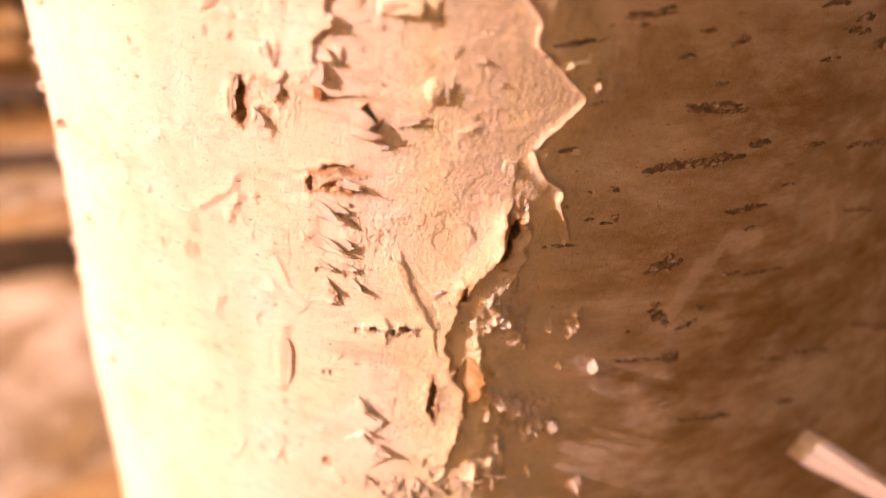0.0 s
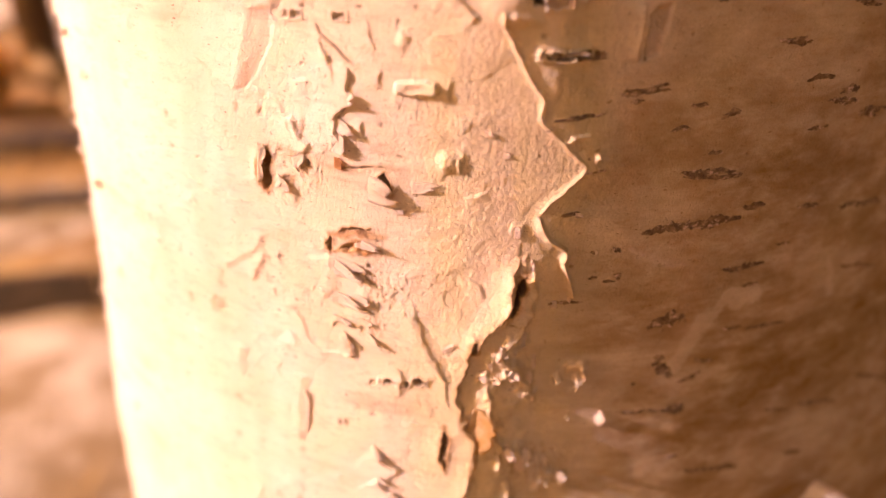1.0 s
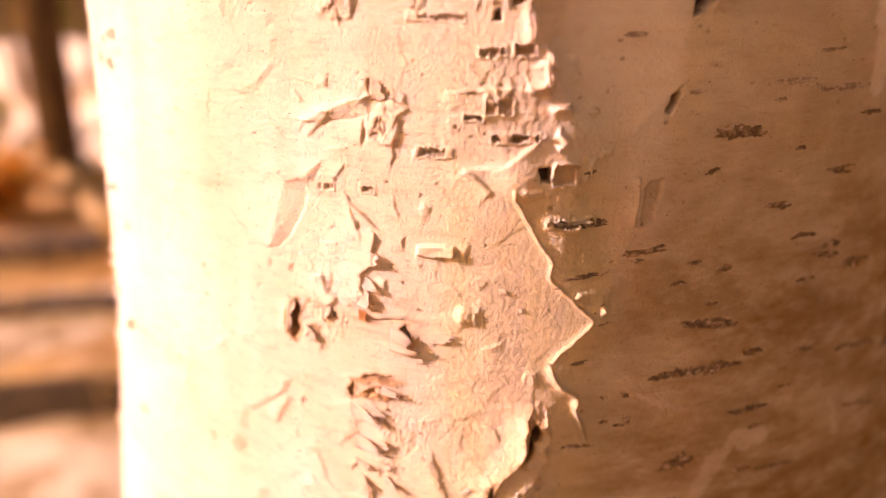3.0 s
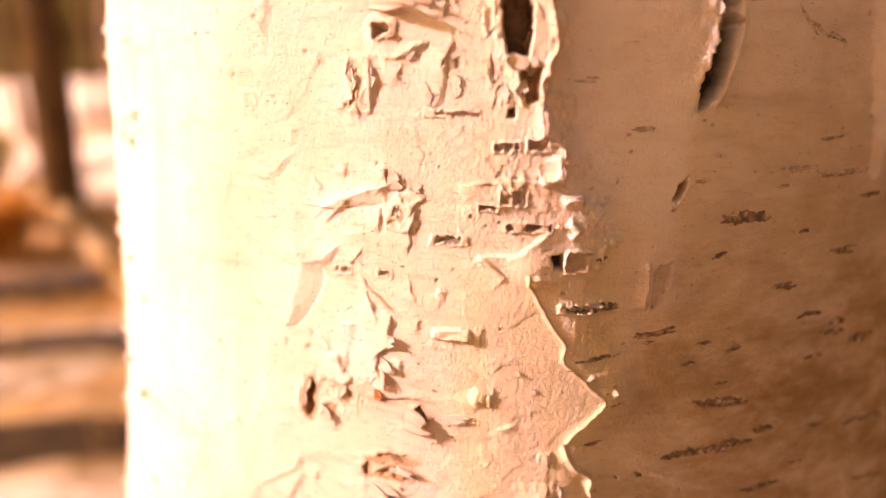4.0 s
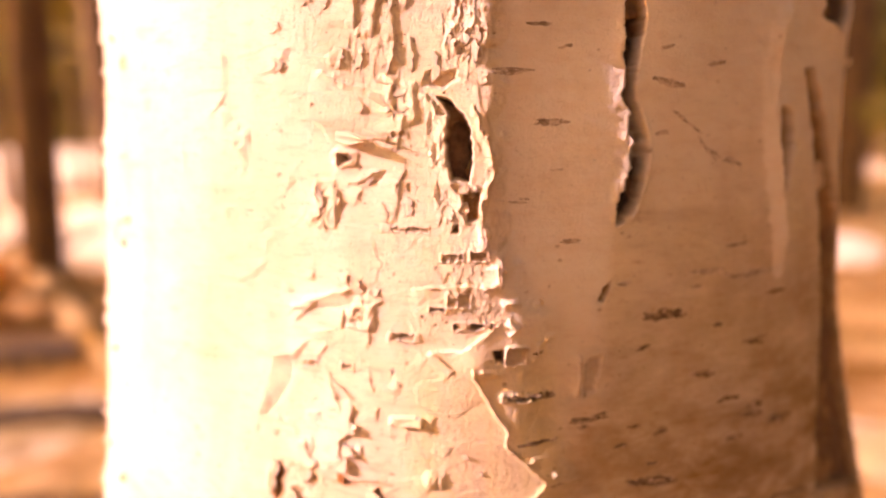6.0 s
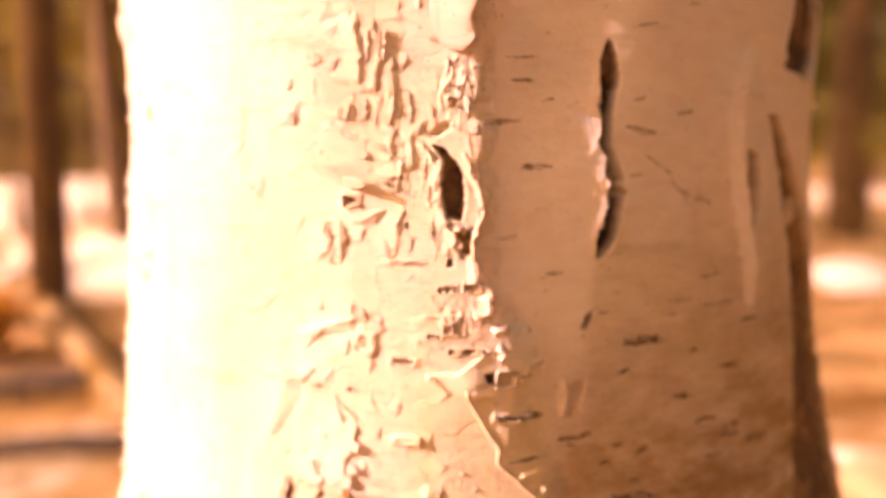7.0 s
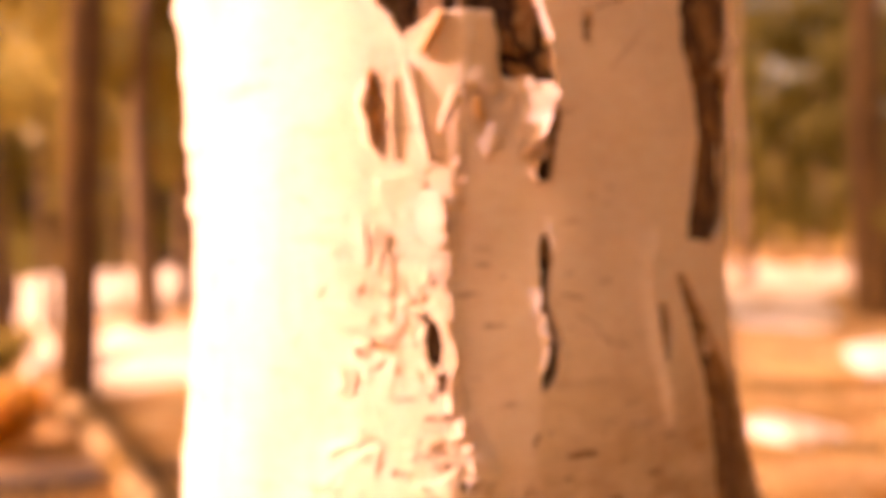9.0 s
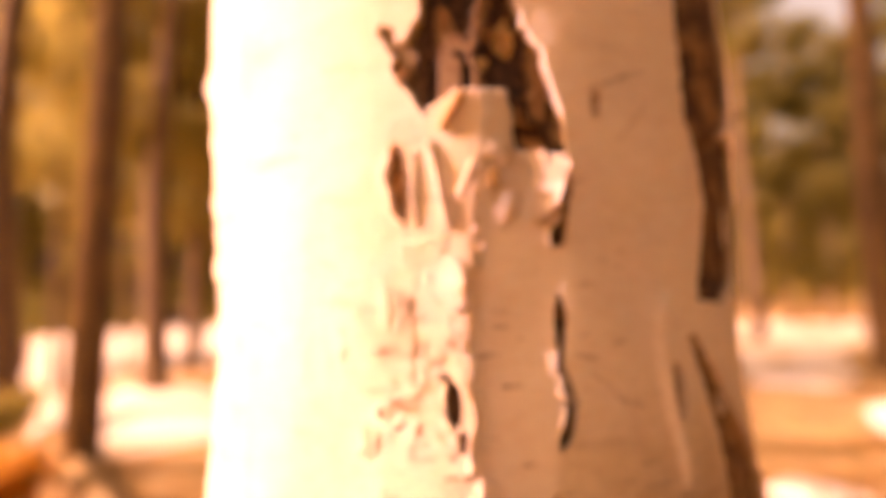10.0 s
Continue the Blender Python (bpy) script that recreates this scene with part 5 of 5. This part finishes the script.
lenticel(42, -70.4, 46.9, -70.9, 1.4)
lenticel(49.3, -55.5, 53.5, -55.5, 1.4)
lenticel(21.8, -51.6, 24.7, -51.6, 0.7)
lenticel(54.8, -19.8, 61.4, -19.6, 1.6)
lenticel(47.2, -64.3, 51.7, -64.7, 1.3)


# ---- the woods round it ----
m = Mat("forest_floor", 0.95)
litter = m.mix(m.ramp(m.noise(1.3, 6, 0.65), 0.35, 0.65), (0.34, 0.185, 0.065), (0.62, 0.39, 0.155))
litter = m.mix(m.times(m.ramp(m.noise(9, 6, 0.7), 0.48, 0.66), 0.6), litter, (0.78, 0.58, 0.34))
litter = m.mix(m.times(m.ramp(m.noise(0.6, 4), 0.52, 0.66), 0.5), litter, (0.16, 0.15, 0.05))
m.color(litter)
m.bump(m.noise(40, 6, 0.7), 0.03, 0.8)
FLOOR = m.m
m = Mat("old_snow", 0.6)
m.color(m.mix(m.ramp(m.noise(7, 6, 0.7), 0.40, 0.68), (0.92, 0.83, 0.72), (0.78, 0.65, 0.52)))
m.bump(m.noise(30, 5), 0.02, 0.6)
SNOW = m.m
m = Mat("pine_bark", 0.92)
m.color(m.mix(m.ramp(m.noise(14, 6, 0.7, (1, 1, 0.25)), 0.40, 0.62), (0.11, 0.070, 0.047), m.mix(m.random(), (0.18, 0.118, 0.058), (0.24, 0.155, 0.07))))
m.bump(m.noise(22, 5, 0.7, (1, 1, 0.2)), 0.03, 1.0)
PINE = m.m
m = Mat("dry_grass_mat", 0.9)
m.color(m.mix(m.ramp(m.noise(5, 6, 0.75), 0.40, 0.60), (0.74, 0.62, 0.47), (0.36, 0.25, 0.13)))
m.bump(m.noise(45, 6, 0.7), 0.02, 0.7)
DRY = m.m
m = Mat("weathered_wood", 0.9)
m.color(m.mix(m.ramp(m.noise(16, 5, 0.7, (1, 1, 0.3)), 0.38, 0.64), (0.20, 0.13, 0.055), (0.40, 0.27, 0.12)))
m.bump(m.noise(40, 5, 0.7), 0.015, 0.8)
WOOD = m.m
# near-black colour for the shadow bands painted on the floor
m = Mat("floor_shade", 0.85)
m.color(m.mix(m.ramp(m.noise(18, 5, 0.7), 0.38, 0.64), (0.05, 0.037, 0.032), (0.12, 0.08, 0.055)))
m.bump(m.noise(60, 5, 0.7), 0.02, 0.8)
FLOOR_SHADE = m.m


def leaves(name, dark, light, glow):
    q = Mat(name, 0.6)
    q.color(q.mix(q.island(), dark, light))
    q.thin(glow, 0.55)
    return q.m


OLIVE = leaves("olive_leaves", (0.11, 0.10, 0.025), (0.33, 0.27, 0.07), (0.46, 0.37, 0.10))
GREEN = leaves("green_needles", (0.05, 0.055, 0.018), (0.19, 0.165, 0.045), (0.30, 0.25, 0.06))
STRAW = leaves("straw", (0.30, 0.20, 0.09), (0.60, 0.44, 0.22), (0.5, 0.35, 0.15))


def cards(name, centres, size, material, seed, upright=False):
    """Many small leaves as one mesh: folded blades of about that size."""
    rnd = np.random.RandomState(seed)
    n = len(centres)
    a = rnd.randn(n, 3)
    if upright:
        a = a * (0.35, 0.35, 0) + (0, 0, 1)
    a /= np.linalg.norm(a, axis=1)[:, None]
    b = np.cross(a, rnd.randn(n, 3))
    b /= np.linalg.norm(b, axis=1)[:, None]
    c = np.cross(a, b)
    s = size * (0.6 + 0.8 * rnd.rand(n, 1))
    w = 0.06 if upright else 0.36
    tip, side, fold = a * s, b * s * w, c * s * w * 0.4
    root = centres if upright else centres - tip * 0.5
    co = np.stack([root, root + tip * 0.45 + side + fold, root + tip, root + tip * 0.45 - side + fold], 1).reshape(-1, 3)
    me = bpy.data.meshes.new(name)
    me.from_pydata(co.tolist(), [], [(k, k + 1, k + 2, k + 3) for k in range(0, 4 * n, 4)])
    me.materials.append(material)
    return me


def ground_height(x, y):
    far = np.clip((np.hypot(x, y) - 0.3) / 1.5, 0, 1)
    return far * (0.05 * vnoise(x, y, 1.3, 1.3, 71) + 0.10 * vnoise(x, y, 5, 5, 72, 2)) - 0.02


axis = spaced([(-400, 60), (-40, 4), (-10, 0.22), (10, 4), (40, 60), (400, 0)])
gx, gy = np.meshgrid(axis, axis)
tagged(new("ground", grid_mesh("ground", np.stack([gx, gy, ground_height(gx, gy)], -1), FLOOR)),
       "sunlit forest floor of brown litter and dry grass", "ground", kind="structure")


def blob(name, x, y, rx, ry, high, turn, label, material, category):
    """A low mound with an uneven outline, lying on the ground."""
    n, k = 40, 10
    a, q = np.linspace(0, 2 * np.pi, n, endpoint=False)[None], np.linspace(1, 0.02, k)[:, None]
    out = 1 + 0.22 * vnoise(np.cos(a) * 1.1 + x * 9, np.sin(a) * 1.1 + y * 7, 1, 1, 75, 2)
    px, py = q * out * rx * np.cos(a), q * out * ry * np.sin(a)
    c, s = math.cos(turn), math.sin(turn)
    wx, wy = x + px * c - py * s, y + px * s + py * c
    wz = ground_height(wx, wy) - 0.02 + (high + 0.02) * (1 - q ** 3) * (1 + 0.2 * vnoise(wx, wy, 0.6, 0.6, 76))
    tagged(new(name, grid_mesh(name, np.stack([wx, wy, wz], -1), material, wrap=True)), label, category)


def limb_mesh(name, path, r0, r1, material, rings=10):
    """A tapered round limb along a few points."""
    path = np.array(path, float)
    k = np.linspace(0, len(path) - 1, max(6, len(path) * 5))
    c = np.stack([np.interp(k, np.arange(len(path)), path[:, i]) for i in range(3)], -1)
    d = np.gradient(c, axis=0)
    d /= np.linalg.norm(d, axis=1)[:, None]
    ref = np.where(np.abs(d[:, 2:]) > 0.9, [[1.0, 0, 0]], [[0, 0, 1.0]])
    e = np.cross(d, ref)
    e /= np.linalg.norm(e, axis=1)[:, None]
    g = np.cross(d, e)
    a = np.linspace(0, 2 * np.pi, rings, endpoint=False)
    r = np.interp(k, [0, len(path) - 1], [r0, r1])[:, None] * (1 + 0.10 * vnoise(np.cos(a)[None] * 4, k[:, None] * 2 + r0 * 100, 1, 1, 77))
    P = c[:, None] + r[..., None] * (np.cos(a)[None, :, None] * e[:, None] + np.sin(a)[None, :, None] * g[:, None])
    return grid_mesh(name, P[:, ::-1], material, wrap=True)


def tree(kind, label, tall, r, crown_from, spread, material, count, leaf, seed, lean=(0, 0)):
    """A tree with a tapered trunk, limbs and a crown of many small leaves in clumps, at the origin."""
    rnd = np.random.RandomState(seed)
    top = tagged(new(kind), label, "tree")
    bend = 0.03 * tall
    path = [(0, 0, -0.1)] + [(lean[0] * k / 4 + bend * (rnd.rand() - 0.5), lean[1] * k / 4 + bend * (rnd.rand() - 0.5), tall * k / 4) for k in range(1, 5)]
    t = new("trunk", limb_mesh("trunk", path, r * 1.15, r * 0.25, PINE, 14))
    t.parent = top
    centres = []
    pth = np.array(path)
    for k in range(11):
        z = crown_from + (tall - crown_from) * (k + 0.5) / 11
        base = np.array([np.interp(z, pth[:, 2], pth[:, i]) for i in range(3)])
        ang, ln = k * 2.4 + rnd.rand(), spread * (0.55 + 0.6 * rnd.rand()) * (1.1 - 0.6 * k / 11)
        end = base + (math.cos(ang) * ln, math.sin(ang) * ln, ln * (0.5 * rnd.rand() - 0.1))
        limb = new("limb", limb_mesh("limb", [base, (base + end) / 2 + (0, 0, 0.08 * ln), end], r * 0.28, r * 0.07, PINE, 7))
        limb.parent = top
        for q in (0.35, 0.6, 0.85, 1.0):
            c = base + (end - base) * q
            m_ = count // 44
            centres.append(c + rnd.randn(m_, 3) * (0.20 * spread, 0.20 * spread, 0.13 * spread))
    crown = new("crown", cards("crown", np.concatenate(centres), leaf, material, seed))
    crown.parent = top
    return top


def polar(deg, dist):
    """A place on the ground at an angle to the right of straight ahead."""
    return math.sin(radians(deg)) * dist, math.cos(radians(deg)) * dist - 0.27


def stand(ob, x, y, turn=0.0):
    ob.matrix_basis = pose(x, y, float(ground_height(np.array(x), np.array(y))), 0, 0, turn)
    return ob


PINE_LABEL = "tall pine with reddish-brown bark, sun on one side"
pines = [tree("pine_tree", PINE_LABEL, 12, r, 7.0, 1.4, GREEN, 5000, 0.16, 200 + k, lean) for k, (r, lean) in enumerate(((0.13, (0.3, 0.1)), (0.17, (0.1, 0.2)), (0.28, (-0.2, 0.4)), (0.16, (0.1, 0.1))))]
stand(pines[0], *polar(-36.2, 5.4))
stand(pines[1], *polar(-30.8, 9.5))
stand(pines[2], *polar(30.6, 12))
pine_spots = [(0, -28.2, 12), (1, -41.2, 8.0), (1, 21.5, 18), (1, 35.5, 10),
              (2, 120, 9), (1, 160, 8), (2, 205, 10), (1, 75, 9), (2, 50, 11)]
for k, (which, deg, dist) in enumerate(pine_spots):
    x, y = polar(deg, dist)
    copy_thing(pines[which], pose(x, y, float(ground_height(np.array(x), np.array(y))), 0, 0, 47 * k))
# slender pines off to the sunny side, whose shadows lie across the floor
stand(pines[3], -5.4, 0.46)
for k, (x, y) in enumerate(((-6.6, 0.93), (-7.4, 1.36), (-8, 2.05), (-8, 2.82))):
    copy_thing(pines[3], pose(x, y, float(ground_height(np.array(x), np.array(y))), 0, 0, 80 * k))

young = [tree("young_tree", "young tree with dense yellow-green leaves in low sun", 8.0, 0.06, 2.5, 1.6, OLIVE, 9240, 0.125, 301),
         tree("young_spruce", "young evergreen with dark green needles", 7.5, 0.06, 0.7, 1.4, GREEN, 9240, 0.125, 302),
         tree("spruce_tree", "tall evergreen with dark olive needles", 11, 0.09, 1.5, 1.9, GREEN, 9240, 0.17, 304)]
stand(young[0], *polar(-38, 11))
stand(young[1], *polar(46, 6))
stand(young[2], *polar(24, 27))
for k, (which, deg, dist) in enumerate(((0, -33, 12.5), (0, -28, 14), (0, -43, 15), (1, -36, 16), (1, -31, 17), (1, -40, 15), (1, -27, 17.5), (0, -24, 11), (2, 27, 30), (2, 19, 31), (2, 15.5, 29), (2, 30.5, 27), (2, 35, 26), (2, 22, 36), (2, 14, 38), (2, 18, 40), (2, 25.5, 39), (2, 29, 38), (2, 36, 33), (2, 20, 24), (2, 27, 25), (2, 33.5, 24), (2, 32, 35), (0, -48, 17),
                                          # out of view from here on: added to cut sky light on the trunk
                                          (1, 56, 4.2), (1, 66, 3.6), (1, 84, 3.4), (1, 104, 3.8), (1, 48, 7), (1, 62, 5.5), (0, 78, 6), (1, 95, 5), (0, 112, 6.5), (1, 130, 6), (0, 150, 7.5), (1, 175, 7), (1, 41, 10))):
    x, y = polar(deg, dist)
    copy_thing(young[which], pose(x, y, float(ground_height(np.array(x), np.array(y))), 0, 0, 61 * k))

ORANGE = leaves("rust_leaves", (0.30, 0.11, 0.02), (0.62, 0.34, 0.06), (0.8, 0.42, 0.08))


def shrub(label, tall, wide, material, seed):
    """A low shrub of thin stems with leaves in clumps."""
    rnd_ = np.random.RandomState(seed)
    top = tagged(new("shrub"), label, "shrub")
    centres = []
    for k in range(9):
        ang, out = k * 2.4 + rnd_.rand(), wide * (0.3 + 0.7 * rnd_.rand())
        end = np.array((math.cos(ang) * out, math.sin(ang) * out, tall * (0.6 + 0.4 * rnd_.rand())))
        stem = new("stem", limb_mesh("stem", [(0, 0, -0.03), tuple(end * (0.35, 0.35, 0.55)), tuple(end)], 0.009, 0.003, PINE, 6))
        stem.parent = top
        for q in (0.5, 0.75, 1.0):
            centres.append(end * q + rnd_.randn(45, 3) * 0.16 * wide)
    crown = new("leaves", cards("leaves", np.concatenate(centres), 0.06, material, seed))
    crown.parent = top
    return top


stand(shrub("low shrub with yellow-green leaves in the sun", 0.5, 0.36, OLIVE, 401), *polar(-42, 6.5))
stand(shrub("low shrub with rust-orange autumn leaves", 0.35, 0.3, ORANGE, 402), *polar(-41.2, 4.6))

# low firs in the distance, far shade put into their dark blue colour
FIR = leaves("shade_blue_needles", (0.014, 0.020, 0.040), (0.036, 0.046, 0.078), (0.03, 0.04, 0.06))
fir = tree("fir_tree", "low fir, its dark blue-green colour standing in for far shade", 5.6, 0.08, 0.25, 2.2, FIR, 4400, 0.4, 303)
stand(fir, *polar(-30, 42))
for k, (deg, dist) in enumerate(((-22, 43), (-25, 41), (-27.5, 44), (-32.5, 43), (-34.5, 41), (-37, 44), (-39.5, 42), (-42, 43), (-45, 41), (-20, 45))):
    x, y = polar(deg, dist)
    copy_thing(fir, pose(x, y, float(ground_height(np.array(x), np.array(y))), 0, 0, 53 * k))

# unseen evergreens, added towards the sun to shade the near ground and a pine
for k, (x, y) in enumerate(((-0.7, 8.5), (2.2, 9.16), (-3.6, -3.3), (-5.6, -4.6), (-4.6, -6.4), (-7.4, -3.7))):
    copy_thing(young[1], pose(x, y, float(ground_height(np.array(x), np.array(y))), 0, 0, 71 * k))

# the birch's own limbs and crown, high over the view
rnd = np.random.RandomState(5)
twigs = []
for k in range(14):
    z = 3.6 + 3.2 * k / 14
    root = on_bark(0.0, (z - 1.2) * 1000, 0.0) * (0, 0, 1) + (-0.003, 0.012, 0)
    way_, ln = k * 2.4, 1.5 - 0.07 * k
    end = root + (math.cos(way_) * ln, math.sin(way_) * ln, 0.5 * ln)
    limb = new("limb", limb_mesh("limb", [root, (root + end) / 2 + (0, 0, 0.1), end], 0.028 - 0.0012 * k, 0.006, BARK, 8))
    limb.parent = birch
    for q in (0.5, 0.7, 0.85, 1.0):
        twigs.append(root + (end - root) * q + rnd.randn(70, 3) * (0.22, 0.22, 0.2))
new("crown", cards("crown", np.concatenate(twigs), 0.06, OLIVE, 12)).parent = birch

# far woods, closing the place all round
rnd = np.random.RandomState(9)
ang, dist = rnd.rand(34000) * 2 * np.pi, 50 + 20 * rnd.rand(34000)
clump = vnoise(np.cos(ang) * 30, np.sin(ang) * 30, 1.6, 1.6, 81, 2)
high = (8 + 3 * clump) * rnd.rand(34000) ** 0.8
spot = np.stack([np.sin(ang) * dist, np.cos(ang) * dist, high + 0.1], -1)
tagged(new("far_woods", cards("far_woods", spot, 1.3, OLIVE, 10)), "dense yellow-green woods in the distance", "woods", kind="stuff")

SNOW_LABEL = "low patch of old snow on the forest floor"
for k, (deg, dist, rx, ry) in enumerate(((-34, 27, 10, 18), (-47, 14, 2.5, 3), (-38, 9, 1.0, 1.0), (-32, 9.0, 1.0, 1.4), (-31, 7.2, 1.3, 1.4), (29, 24, 2.5, 4), (22.6, 19, 1.9, 9), (24.4, 11, 0.8, 1.6), (30.8, 8, 0.4, 1.2), (24.5, 4.8, 0.34, 0.5), (33.6, 2.8, 0.24, 0.3))):
    x, y = polar(deg, dist)
    blob("snow_patch", x, y, rx, ry, 0.05, -radians(deg), SNOW_LABEL, SNOW, "snow")
for deg, dist, rx, ry in ((-47, 1.7, 0.75, 0.6), (-41, 2.9, 0.6, 0.5)):
    x, y = polar(deg, dist)
    blob("grass_mat", x, y, rx, ry, 0.03, -radians(deg), "flattened mat of pale dry grass in the sun", DRY, "grass")
# dark strips along the pine shadows, painting the bands deeper
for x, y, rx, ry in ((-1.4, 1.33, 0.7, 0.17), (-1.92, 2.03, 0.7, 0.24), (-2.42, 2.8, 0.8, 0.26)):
    blob("litter_strip", x, y, rx, ry, 0.045, radians(13), "dark flat strip standing in for a trunk shadow on the floor", FLOOR_SHADE, "litter")

# an old branch lying beside the leaning pine
log = tagged(new("fallen_branch"), "thick fallen branch, weathered ochre and dry", "branch")
path = [(-4.0, 4.83, 0.12), (-3.4, 4.25, 0.12), (-2.0, 2.8, 0.10), (-1.5, 2.3, 0.06)]
new("stem", limb_mesh("stem", path, 0.11, 0.06, WOOD, 12)).parent = log
for root, end in (((-3.4, 4.25, 0.13), (-3.2, 4.9, 0.35)), ((-2.6, 3.4, 0.12), (-2.9, 3.1, 0.3))):
    new("side_stub", limb_mesh("side_stub", [root, tuple((np.array(root) + end) / 2), end], 0.035, 0.015, WOOD, 8)).parent = log

# dry grass near by
a, d = rnd.rand(9000) * 2 * np.pi, 0.5 + 7 * rnd.rand(9000) ** 0.8
tuft = vnoise(np.cos(a) * d, np.sin(a) * d, 0.5, 0.5, 82, 2) > 0.05
gx, gy = (np.sin(a) * d)[tuft], (np.cos(a) * d)[tuft]
tagged(new("dry_grass", cards("dry_grass", np.stack([gx, gy, ground_height(gx, gy) - 0.01], -1), 0.14, STRAW, 11, upright=True)),
       "tufts of straw-coloured dry grass", "grass", kind="stuff")
